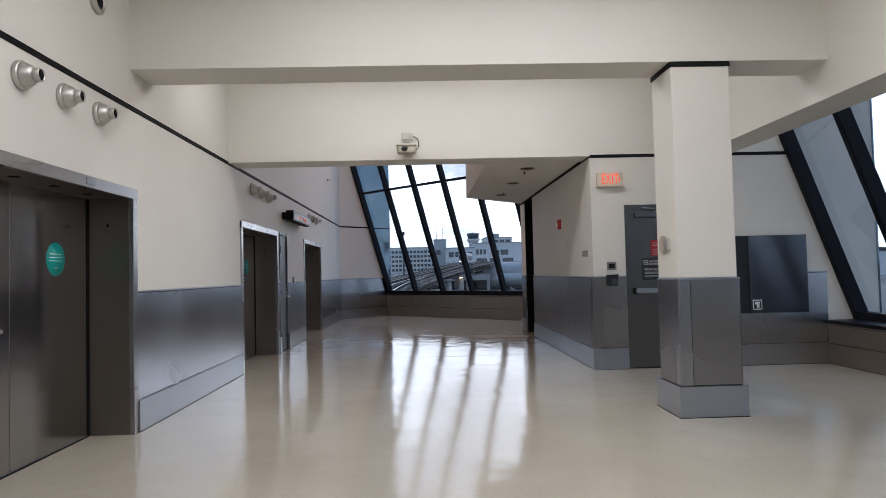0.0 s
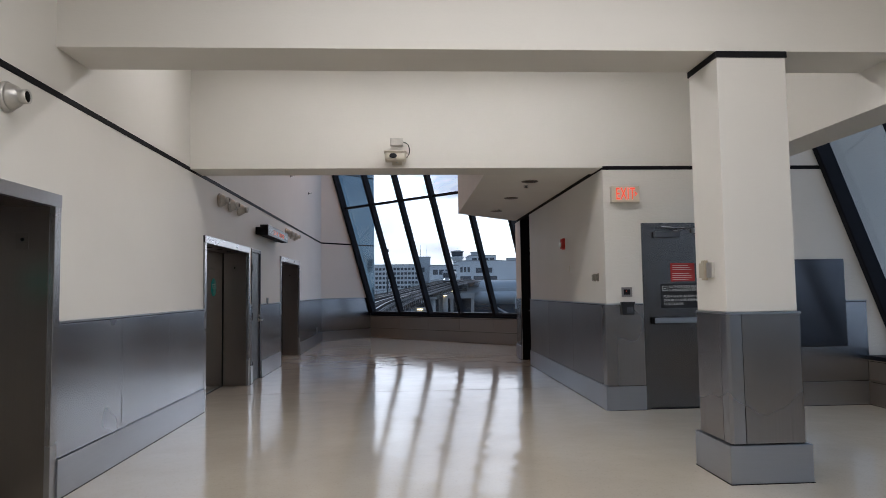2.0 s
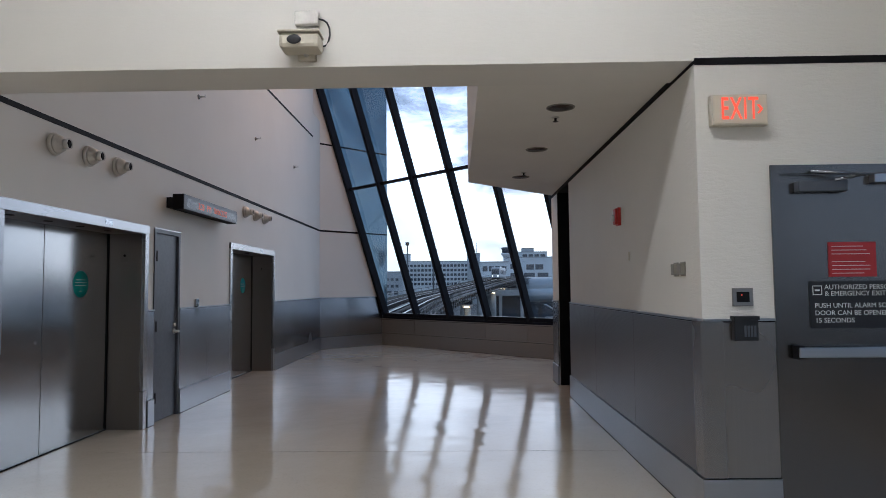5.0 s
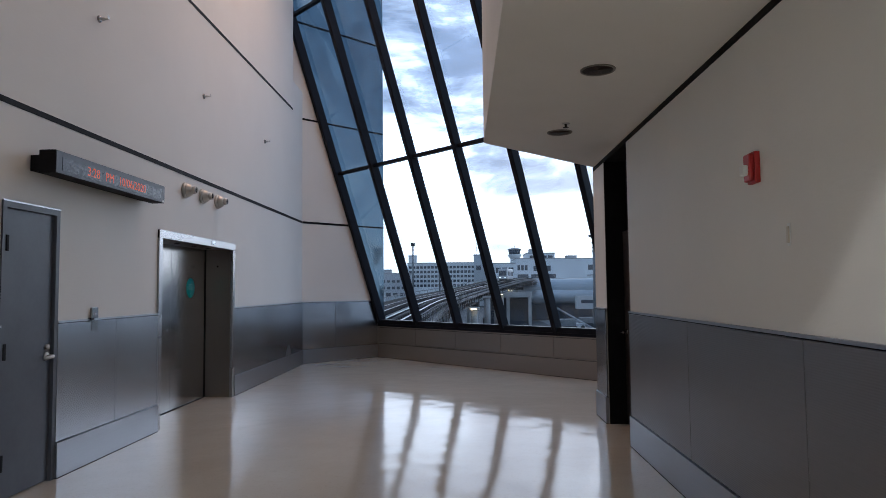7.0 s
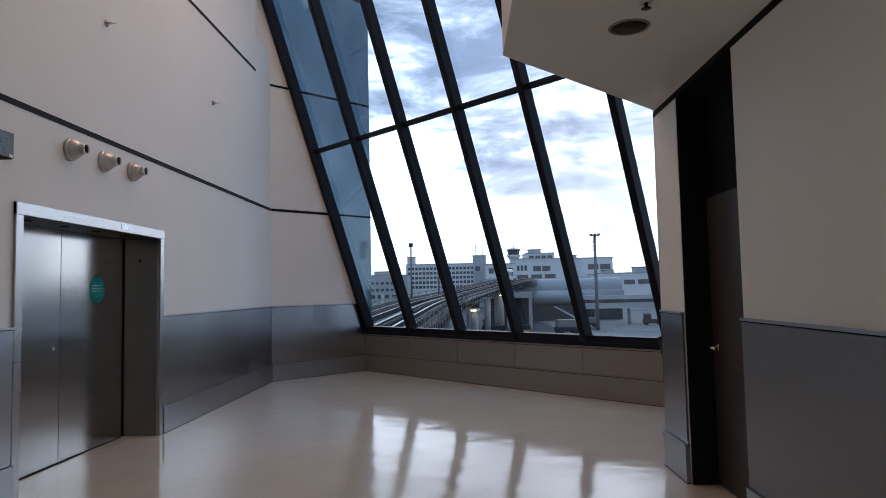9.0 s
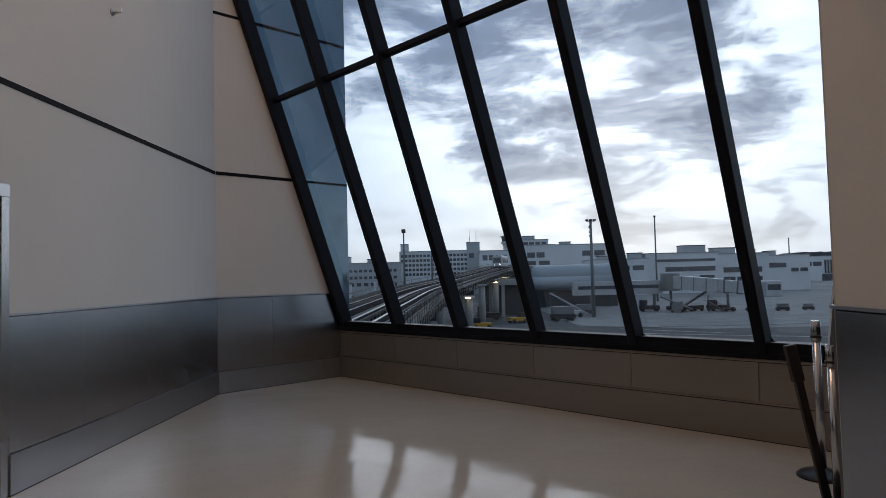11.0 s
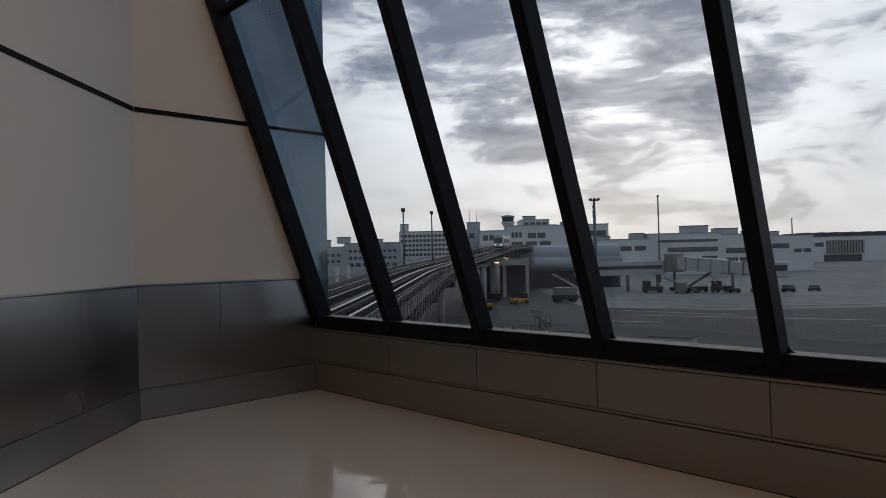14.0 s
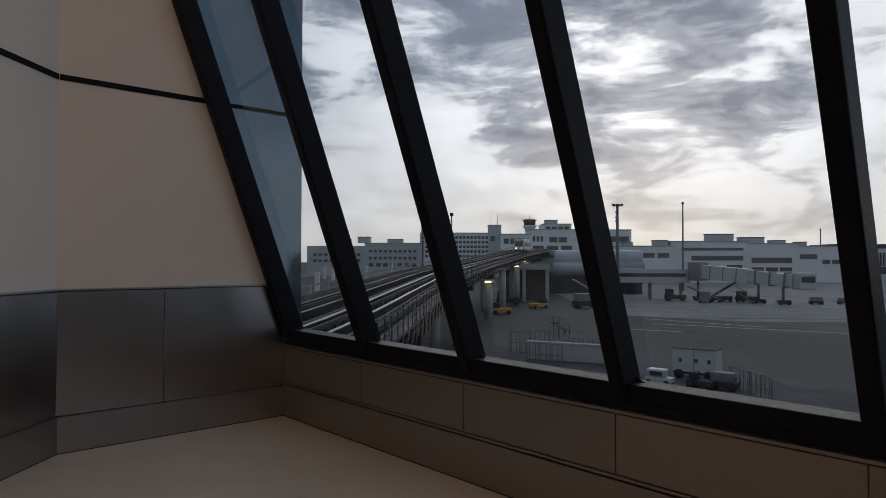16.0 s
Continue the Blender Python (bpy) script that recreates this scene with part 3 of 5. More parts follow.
wainscot(sill2, SIDE_M @ pose(0, 5.86, 0), [-9.70] + [-9.70 + 1.2155 * k for k in range(1, 13)], 0.535, 0.27, False)


# ---- elevators ----
def elevator(y):
    e = empty("elevator", pose(WEST, y, 0, 0, 0, 90), "brushed steel elevator doors in a deep bright steel frame, closed", "elevator", "elevators along the wall")
    for s in (-1, 1):
        part("jamb", boxes(((s * 1.2, -0.022, 0), (s * 1.115, 0.02, 2.2)), bevel=0.004), STEEL_BRIGHT, e, "bright polished frame edge")
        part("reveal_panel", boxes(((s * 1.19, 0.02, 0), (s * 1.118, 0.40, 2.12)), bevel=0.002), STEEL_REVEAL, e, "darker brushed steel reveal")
        part("door_gap", boxes(((s * 1.118, 0.374, 0.0), (s * 1.104, 0.386, 2.112))), BLACK, e)
        d = part("door_panel", boxes(((s * 0.003, 0.385, 0.012), (s * 1.118, 0.42, 2.115)), bevel=0.003), STEEL_DOOR, e)
        if s > 0:
            st = part("sticker", lathe([(0.136, 0.0), (0.136, 0.002)], pose(0.60, 0.385, 1.56, 90), 40), TEAL, d, "round teal notice with white lines")
            for k, w in enumerate((0.17, 0.2, 0.19, 0.05)):
                part("print_line", boxes(((0.60 - w / 2, 0.3822, 1.60 - 0.028 * k - (0.03 if k == 3 else 0)), (0.60 + w / 2, 0.383, 1.6055 - 0.028 * k - (0.03 if k == 3 else 0)))), WHITEPRINT, d)
        else:
            part("keyhole", lathe([(0.016, 0.0), (0.016, 0.004), (0.008, 0.004), (0.006, 0.001)], pose(-0.09, 0.385, 1.03, 90), 16), STEEL_BRIGHT, d)
    part("header", boxes(((-1.2, -0.026, 2.105), (1.2, 0.02, 2.2)), bevel=0.004), STEEL_BRIGHT, e, "bright polished frame head")
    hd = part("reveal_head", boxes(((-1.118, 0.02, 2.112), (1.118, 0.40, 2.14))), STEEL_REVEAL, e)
    for k in range(4):
        part("recessed_lamp", lathe([(0.035, 0.0), (0.04, 0.004), (0.02, 0.004)], pose(-0.75 + 0.5 * k, 0.2, 2.1115, 180), 16), BLACK, hd)
    part("label_plate", boxes(((0.28, -0.029, 2.13), (0.42, -0.026, 2.18))), STEEL_V, e)
    part("indicator", boxes(((1.114, 0.16, 1.80), (1.118, 0.25, 1.92)), bevel=0.001), STEEL_REVEAL, e)
    part("indicator_lens", lathe([(0.014, 0.0), (0.012, 0.004)], pose(1.114, 0.205, 1.87, 0, -90), 14), BLACK, e)
    part("threshold", boxes(((-1.118, 0.372, 0.0), (1.118, 0.386, 0.011))), BLACK, e, "dark door track")
    return e


for y in ELEV:
    elevator(y)


def nozzle(y, z=2.735):
    n = empty("air_nozzle", pose(WEST, y, z, 0, 90, 0), "round cast aluminium air nozzle on the white wall", "nozzle", "air nozzles over the elevators")
    part("flange", lathe([(0.094, 0.0), (0.097, 0.01), (0.097, 0.026), (0.088, 0.036)], None, 28), CAST, n)
    part("bell", lathe([(0.088, 0.034), (0.082, 0.05), (0.064, 0.085), (0.047, 0.102)], None, 28), CAST, n)
    part("barrel", lathe([(0.042, 0.098), (0.046, 0.106), (0.046, 0.145), (0.038, 0.146), (0.035, 0.12)], None, 24), CAST, n)
    part("throat", lathe([(0.0375, 0.138), (0.02, 0.13)], None, 20), BLACK, n, "dark open throat")
    return n


first = None
for y in ELEV:
    for k in (-1, 0, 1):
        if first is None:
            first = nozzle(y + 0.52 * k)
        else:
            copy_thing(first, pose(WEST, y + 0.52 * k, 2.735, 0, 90, 0))


# round ceiling-wash lamp high on the west wall
w = empty("wall_lamp", pose(WEST, 6.10, 3.66, 0, 90, 0), "round white wall lamp with a dark spiral inside", "lamp")
part("ring", lathe([(0.105, 0.0), (0.108, 0.03), (0.09, 0.045), (0.075, 0.045), (0.072, 0.0)], None, 30), CAST, w)
part("baffle", lathe([(0.075, 0.0), (0.07, 0.03), (0.045, 0.02), (0.03, 0.035), (0.012, 0.02)], None, 26), BLACK, w)


def sprinkler(y):
    s = empty("sprinkler", pose(WEST, y, 4.05, 0, 90, 0), "small metal sidewall sprinkler head", "sprinkler", "sprinklers along the wall")
    part("escutcheon", lathe([(0.035, 0.0), (0.03, 0.012), (0.02, 0.016)], None, 18), STEEL_BRIGHT, s)
    part("body", lathe([(0.014, 0.012), (0.014, 0.05), (0.008, 0.055), (0.008, 0.09)], None, 12), CAST, s)
    part("deflector", boxes(((-0.03, -0.016, 0.09), (0.006, 0.016, 0.094))), CAST, s)
    return s


sp = sprinkler(14.03)
for y in (16.49, 19.12):
    copy_thing(sp, pose(WEST, y, 4.05, 0, 90, 0))


# ---- service door beside the second elevator ----
d = empty("door_service", WEST_M, "narrow dark grey metal service door, closed", "door", "", "structure")
part("door_frame", boxes(((12.82, -0.014, 0), (12.865, 0.1, 2.19)), ((13.455, -0.014, 0), (13.50, 0.1, 2.19)), ((12.865, -0.014, 2.145), (13.455, 0.1, 2.19))), DOORGREY, d)
part("top_edge", boxes(((12.82, -0.016, 2.19), (13.50, 0.0, 2.2))), STEEL_BRIGHT, d)
part("leaf", boxes(((12.868, 0.012, 0.008), (13.452, 0.055, 2.142)), bevel=0.003), DOORGREY, d)
for z in (0.28, 1.08, 1.88):
    part("hinge", boxes(((12.855, -0.02, z - 0.06), (12.885, 0.012, z + 0.06)), bevel=0.003), BLACK, d)
part("lever_handle", tube([(13.395, 0.012, 1.0), (13.395, -0.05, 1.0), (13.37, -0.06, 1.0), (13.27, -0.06, 0.995)], 0.014), CAST, d, "satin steel lever")
part("rose", lathe([(0.034, 0), (0.034, 0.008), (0.022, 0.014)], pose(13.395, 0.012, 1.0, 90), 18), CAST, d)
part("key_cylinder", lathe([(0.02, 0), (0.02, 0.02), (0.012, 0.024)], pose(13.395, 0.012, 1.075, 90), 16), CAST, d)

c = empty("call_station", WEST_M, "small steel elevator call plate above the wainscot", "call button")
part("plate", boxes(((13.985, -0.022, 1.165), (14.085, 0.0, 1.375)), bevel=0.003), STEEL_DOOR, c)
for z in (1.25, 1.31):
    part("button", lathe([(0.013, 0), (0.013, 0.006), (0.01, 0.008)], pose(14.035, -0.022, z, 90), 14), STEEL_BRIGHT, c)
part("key_stub", boxes(((13.94, -0.04, 1.265), (13.99, -0.01, 1.285))), BLACK, c)

# ---- hanging display ----
SIGNGREY = plain("sign_case_front", (0.045, 0.048, 0.062), 0.38, 0, 0.06, 3, 0, 0, 0.38)
SCREEN = plain("sign_screen", (0.018, 0.021, 0.036), 0.28, 0, 0.06, 3, 0, 0, 0.38)
LED = glow("led_orange", (0.9, 0.16, 0.06), 0.28)
s = empty("message_sign", WEST_M, "long black led message sign with orange letters on the wall", "sign")
part("bracket", boxes(((13.12, -0.085, 2.46), (14.90, 0.0, 2.585)), bevel=0.004), BLACK, s)
part("case", boxes(((13.1, -0.215, 2.44), (14.95, -0.08, 2.622)), bevel=0.006), BLACK, s)
part("front", boxes(((13.105, -0.219, 2.445), (14.945, -0.214, 2.617))), SIGNGREY, s)
part("screen", boxes(((13.18, -0.2215, 2.47), (14.88, -0.218, 2.575))), SCREEN, s)
part("badge", boxes(((14.90, -0.222, 2.447), (14.935, -0.218, 2.468))), WHITEPRINT, s)
for tx, x in (("3:28", 13.52), ("PM", 13.80), ("10/06/2020", 14.02)):
    lettering(tx, 0.112, pose(x, -0.2225, 2.522, 90), LED, "led_text", s, 0.0006, "LEFT", 1.0)


# ---- column ----
co = empty("column", None, "square white column with steel-clad foot", "column", "", "structure")
part("shaft", boxes(((2.60, 6.72, 1.27), (3.15, 7.22, 3.285)), bevel=0.006), PAINT, co)
part("top_strip", boxes(((2.592, 6.712, 3.235), (3.158, 7.228, 3.284))), BLACK, co)
part("core", boxes(((2.605, 6.715, 0.28), (3.155, 7.225, 1.262))), BLACK, co)
for x0, x1, y0, y1 in ((2.705, 3.06, 6.70, 6.72), (2.705, 3.06, 7.22, 7.24), (2.588, 2.608, 6.82, 7.12), (3.15, 3.17, 6.82, 7.12)):
    part("steel_panel", boxes(((x0, y0, 0.29), (x1, y1, 1.255)), bevel=0.002), STEEL_LOBBY, co)
for x, sx in ((2.59, 1), (3.17, -1)):
    for y, sy in ((6.70, 1), (7.24, -1)):
        q = [(x, y + sy * 0.115), (x, y + sy * 0.02), (x + sx * 0.02, y), (x + sx * 0.11, y), (x + sx * 0.11, y + sy * 0.02), (x + sx * 0.02, y + sy * 0.115)]
        part("corner_trim", prism(q, 0.29, 1.255), STEEL_BRIGHT if sx * sy > 0 else STEEL_LOBBY, co)
part("cap", boxes(((2.592, 6.702, 1.252), (3.168, 7.238, 1.268)), bevel=0.002), STEEL_H, co)
part("plinth", boxes(((2.562, 6.675, 0.004), (3.195, 7.265, 0.282)), bevel=0.004), STEEL_H, co)
part("floor_joint", boxes(((2.558, 6.671, 0.0), (3.199, 7.269, 0.006))), BLACK, co)
p = empty("wall_switch", None, "beige plates and latch box on the column face", "switch")
part("plate", boxes(((2.592, 7.07, 1.535), (2.60, 7.15, 1.655)), bevel=0.002), BEIGE, p)
part("latch", boxes(((2.565, 7.0, 1.515), (2.60, 7.05, 1.675)), bevel=0.004), BEIGE, p)
part("bracket", boxes(((2.575, 6.89, 1.535), (2.60, 6.98, 1.655)), bevel=0.003), CAST, p)


# ---- exit door and the things on its wall ----
DOORSTEEL = brushed("steel_exit_door", (0.175, 0.165, 0.158), 0.24, (16, 16, 0.6))
SIGNBLACK = plain("black_sign", (0.012, 0.013, 0.016), 0.4, 0, 0.1, 10)
SIGNRED = plain("red_sign", (0.38, 0.02, 0.025), 0.42, 0, 0.08, 10)
EXITRED = glow("exit_red", (1.0, 0.07, 0.03), 1.5)
EXITFACE = glow("exit_face", (0.62, 0.57, 0.45), 0.04)
CREAM = plain("cream_plastic", (0.60, 0.56, 0.46), 0.45, 0, 0.05, 8)

dx = empty("door_exit", EXIT_M, "grey steel emergency exit door with push bar, closed", "door", "", "structure")
part("door_frame", boxes(((3.055, -0.012, 0), (3.11, 0.12, 2.25)), ((3.995, -0.012, 0), (4.05, 0.12, 2.25)), ((3.11, -0.012, 2.195), (3.995, 0.12, 2.25))), DOORSTEEL, dx)
leaf = part("leaf", boxes(((3.113, 0.03, 0.01), (3.992, 0.075, 2.19)), bevel=0.003), DOORSTEEL, dx)
part("threshold", boxes(((3.135, 0.0, 0.0), (3.995, 0.08, 0.009))), BLACK, dx)
part("push_bar", boxes(((3.18, -0.045, 1.03), (3.95, 0.0, 1.095)), bevel=0.008), STEEL_H, leaf, "satin steel push bar")
part("bar_bracket", boxes(((3.17, -0.035, 1.02), (3.22, 0.03, 1.105)), bevel=0.004), BLACK, leaf)
part("bar_bracket", boxes(((3.90, -0.035, 1.02), (3.96, 0.03, 1.105)), bevel=0.004), BLACK, leaf)
part("closer", boxes(((3.22, -0.035, 2.075), (3.53, 0.03, 2.145)), bevel=0.006), DOORGREY, leaf)
part("closer_arm", tube([(3.45, -0.03, 2.15), (3.62, -0.1, 2.17), (3.30, -0.03, 2.205)], 0.011), STEEL_V, leaf)
part("door_coordinator", boxes(((3.70, -0.03, 2.13), (3.99, 0.03, 2.185)), bevel=0.004), STEEL_H, leaf)
rs = part("red_notice", boxes(((3.42, 0.024, 1.535), (3.72, 0.03, 1.756))), SIGNRED, leaf, "red notice with white lines")
for k, w in enumerate((0.2, 0.22, 0.24, 0.0, 0.21, 0.24, 0.24, 0.2)):
    if w:
        part("print_line", boxes(((3.44, 0.0225, 1.727 - 0.0245 * k), (3.44 + w, 0.024, 1.7308 - 0.0245 * k))), WHITEPRINT, rs)
bs = part("black_notice", boxes(((3.29, 0.024, 1.21), (3.90, 0.03, 1.507))), SIGNBLACK, leaf, "black notice with white capital letters")
part("icon", boxes(((3.31, 0.0225, 1.42), (3.37, 0.024, 1.425)), ((3.31, 0.0225, 1.475), (3.37, 0.024, 1.48)), ((3.31, 0.0225, 1.425), (3.315, 0.024, 1.475)), ((3.365, 0.0225, 1.425), (3.37, 0.024, 1.475)), ((3.325, 0.0225, 1.445), (3.355, 0.024, 1.455))), WHITEPRINT, bs)
for k, (tx, x, z) in enumerate((("AUTHORIZED PERSONNEL", 3.385, 1.468), ("& EMERGENCY EXIT ONLY", 3.385, 1.428), ("PUSH UNTIL ALARM SOUNDS", 3.32, 1.352), ("DOOR CAN BE OPENED IN", 3.32, 1.305), ("15 SECONDS", 3.32, 1.258))):
    lettering(tx, 0.043, pose(x, 0.0235, z, 90), WHITEPRINT, "notice_line", bs, 0.0005)

ex = empty("exit_sign", EXIT_M, "cream exit sign with glowing red letters", "sign")
part("case", boxes(((2.68, -0.06, 2.50), (3.035, 0.0, 2.70)), bevel=0.006), CREAM, ex)
part("face_rim", boxes(((2.69, -0.064, 2.51), (3.025, -0.058, 2.69)), bevel=0.002), EXITFACE, ex, "softly lit cream face")
lettering("EXIT", 0.205, pose(2.735, -0.066, 2.60, 90) @ Matrix.Diagonal((0.52, 1, 1, 1)), EXITRED, "exit_letters", ex, 0.002, "LEFT", 1.12)
part("chevron", slab([(2.965, 2.575), (2.978, 2.575), (3.0, 2.602), (2.978, 2.63), (2.965, 2.63), (2.985, 2.602)], -0.068, -0.064, 1), EXITRED, ex)

k1 = empty("alarm_keypad", EXIT_M @ pose(-0.07, 0, 0), "small steel keypad plate with a red lamp", "keypad")
part("plate", boxes(((2.86, -0.014, 1.355), (2.99, 0.0, 1.47)), bevel=0.003), STEEL_LOBBY, k1)
part("bezel", boxes(((2.885, -0.018, 1.38), (2.965, -0.013, 1.445)), bevel=0.002), BLACK, k1)
part("lamp", lathe([(0.004, 0), (0.004, 0.003)], pose(2.915, -0.018, 1.425, 90), 10), EXITRED, k1)
k2 = empty("card_reader", EXIT_M @ pose(-0.09, 0.012, 0), "black card reader with rows of keys below the keypad", "card reader")
part("body", boxes(((2.865, -0.075, 1.14), (3.015, -0.018, 1.285)), bevel=0.006), SIGNBLACK, k2)
part("hood", boxes(((2.86, -0.085, 1.27), (3.02, -0.018, 1.295)), bevel=0.004), SIGNBLACK, k2)
for a in range(4):
    part("key_row", boxes(((2.925 + 0.02 * a, -0.078, 1.165), (2.938 + 0.02 * a, -0.074, 1.235))), DOORGREY, k2)

fc = empty("fire_cabinet", EXIT_M, "dark steel cabinet front with a small white pictogram", "cabinet")
part("body", boxes(((4.55, -0.05, 0.715), (5.57, 0.0, 1.785)), bevel=0.004), SIGNBLACK, fc)
CABSTEEL = plain("dark_cabinet_metal", (0.09, 0.10, 0.12), 0.2, 0.75, 0.03, 0.12)
part("cabinet_door", boxes(((4.745, -0.066, 0.725), (5.562, -0.049, 1.777)), bevel=0.003), CABSTEEL, fc)
pg = part("pictogram", boxes(((4.775, -0.068, 0.765), (4.905, -0.065, 0.90)), bevel=0.001), WHITEPRINT, fc)
part("pictogram_field", boxes(((4.787, -0.0695, 0.777), (4.893, -0.0675, 0.888))), SIGNBLACK, pg)
part("pictogram_shape", boxes(((4.83, -0.071, 0.79), (4.865, -0.069, 0.86)), ((4.81, -0.071, 0.86), (4.875, -0.069, 0.873)), ((4.805, -0.071, 0.835), (4.83, -0.069, 0.86))), WHITEPRINT, pg)

# ---- east wall ----
st = empty("fire_strobe", EAST_M, "red fire alarm with a clear strobe lens", "fire alarm")
part("back_box", boxes(((-11.80, -0.03, 2.06), (-11.70, 0.0, 2.23)), bevel=0.004), RED, st)
part("horn", boxes(((-11.79, -0.055, 2.07), (-11.71, -0.028, 2.22)), bevel=0.008), RED, st)
part("strobe_lens", boxes(((-11.775, -0.085, 2.10), (-11.725, -0.052, 2.16)), bevel=0.01), WHITEPRINT, st, "clear strobe lens")
PLATEGREY = plain("dull_plate", (0.26, 0.245, 0.21), 0.5, 0.3, 0.12, 12)
for s0 in (-10.21, -10.07):
    sw = empty("door_holder", EAST_M, "small grey-beige metal plate on the wall", "switch", "plates on the wall")
    part("plate", boxes(((s0, -0.01, 1.552), (s0 + 0.085, 0.0, 1.65)), bevel=0.003), PLATEGREY, sw)
    part("box", boxes(((s0 + 0.01, -0.035, 1.562), (s0 + 0.075, -0.009, 1.64)), bevel=0.005), PLATEGREY, sw)
tb = empty("wall_tab", EAST_M, "small pale plastic tab on the white wall", "tab")
part("backing", boxes(((-11.435, -0.004, 1.70), (-11.405, 0.0, 1.81)), bevel=0.001), WHITEPRINT, tb)
part("clip", boxes(((-11.43, -0.012, 1.715), (-11.41, -0.003, 1.795)), bevel=0.002), CREAM, tb)
DARKWOOD = plain("dark_brown_door", (0.035, 0.028, 0.024), 0.4, 0, 0.15, 3)
dr = empty("door_recess", EAST_M, "dark brown door with steel lever in a black recess, closed", "door", "", "structure")
part("leaf", boxes(((-15.57, 0.19, 0.01), (-14.58, 0.235, 2.13)), bevel=0.003), DARKWOOD, dr)
part("lever_handle", tube([(-15.47, 0.19, 1.02), (-15.47, 0.13, 1.02), (-15.44, 0.12, 1.02), (-15.34, 0.12, 1.02)], 0.011), STEEL_BRIGHT, dr, "satin steel lever")
part("rose", lathe([(0.03, 0), (0.03, 0.008)], pose(-15.47, 0.19, 1.02, 90), 16), STEEL_BRIGHT, dr)

# ---- camera unit on the header ----
cu = empty("wall_sensor", pose(0, 9.717, 0), "beige wall detector with a dark window and looped cable", "sensor")
part("junction_box", boxes(((0.01, -0.055, 3.205), (0.165, 0.0, 3.30)), bevel=0.008), CAST, cu, "grey junction box")
hb = part("housing", boxes(((-0.055, -0.20, 3.0), (0.20, -0.03, 3.105)), bevel=0.028), CREAM, cu)
part("window", lathe([(0.03, 0.0), (0.03, 0.006), (0.02, 0.008)], pose(0.045, -0.198, 3.052, 90) @ Matrix.Diagonal((1.5, 1, 1, 1)), 20), SIGNBLACK, hb)
part("visor", boxes(((-0.06, -0.215, 3.098), (0.205, -0.05, 3.112)), bevel=0.004), CREAM, hb)
part("foot", boxes(((0.03, -0.05, 2.972), (0.15, 0.0, 3.06)), bevel=0.008), CREAM, cu)
part("swivel", tube([(0.09, -0.03, 3.0), (0.09, -0.08, 3.02), (0.09, -0.12, 3.03)], 0.02), CAST, cu)
loop = [(0.165, -0.03, 3.25)] + [(0.19 + 0.05 * math.sin(a), -0.035, 3.15 + 0.09 * math.cos(a)) for a in (0.2, 0.7, 1.2, 1.7, 2.2, 2.7)] + [(0.18, -0.04, 3.06)]
part("cable", tube(loop, 0.006), SIGNBLACK, cu)

# ---- soffit fittings ----
BROWNBAFFLE = plain("brown_baffle", (0.07, 0.05, 0.038), 0.45, 0, 0.2, 9)


def downlight(y):
    d = empty("downlight", pose(1.92, y, 2.965), "round recessed downlight, switched off", "lamp", "downlights in the soffit")
    part("trim_ring", lathe([(0.118, 0.0), (0.116, -0.006), (0.104, -0.008), (0.102, -0.002)], None, 32), PLATEGREY, d)
    part("reflector", lathe([(0.103, -0.003), (0.06, -0.0025)], None, 28), BROWNBAFFLE, d, "dark reflector")
    return d


dl = downlight(10.87)
for y in (12.52, 14.28):
    copy_thing(dl, pose(1.92, y, 2.965))


def pendent(y):
    d = empty("ceiling_sprinkler", pose(1.925, y, 2.965), "small pendent sprinkler head", "sprinkler", "sprinklers in the soffit")
    part("escutcheon", lathe([(0.035, 0.0), (0.03, -0.008)], None, 18), CAST, d)
    part("stem", lathe([(0.012, -0.005), (0.009, -0.036)], None, 12), SIGNBLACK, d)
    part("deflector", lathe([(0.026, -0.036), (0.026, -0.039)], None, 16), SIGNBLACK, d)
    return d


pn = pendent(11.19)
copy_thing(pn, pose(1.925, 13.95, 2.965))

# ---- stanchions by the end wall ----
CHROME = plain("worn_chrome", (0.62, 0.62, 0.62), 0.2, 1.0, 0.12, 7)
BROWN = plain("dark_brown_plastic", (0.03, 0.02, 0.016), 0.5, 0, 0.2, 6)


def stanchion(m, post_mat, label):
    s = empty("stanchion", m, label, "stanchion", "barrier posts by the wall")
    part("base", lathe([(0.165, 0.0), (0.165, 0.012), (0.14, 0.03), (0.05, 0.045), (0.035, 0.06)], None, 32), SIGNBLACK, s)
    part("post", lathe([(0.027, 0.05), (0.027, 0.86)], None, 20), post_mat, s)
    hd = part("head", lathe([(0.028, 0.86), (0.032, 0.868), (0.032, 0.985), (0.026, 0.995)], None, 24), post_mat, s)
    part("collar", lathe([(0.038, 0.885), (0.038, 0.90)], None, 24), SIGNBLACK, hd)
    part("belt_slot", boxes(((-0.012, -0.0345, 0.905), (0.012, -0.028, 0.955))), SIGNBLACK, hd)
    return s


stanchion(pose(3.35, 17.75, 0.0) @ Matrix.Diagonal((1, 1, 1.09, 1)), CHROME, "chrome belt barrier post on a black round base")
sb = stanchion(pose(3.06, 17.05, 0.0), CHROME, "chrome belt barrier post carrying a flat silver sign holder")
hold = boxes(((-0.03, -0.012, 0.0), (0.03, -0.004, 0.38)), ((-0.034, -0.016, 0.0), (-0.028, 0.0, 0.38)), ((0.028, -0.016, 0.0), (0.034, 0.0, 0.38)), ((-0.034, -0.016, 0.37), (0.034, 0.0, 0.385)))
hold.transform(pose(0.0, 0.0, 0.955, 0, 10, 20))
part("sign_holder", hold, CHROME, sb, "flat silver sign holder")
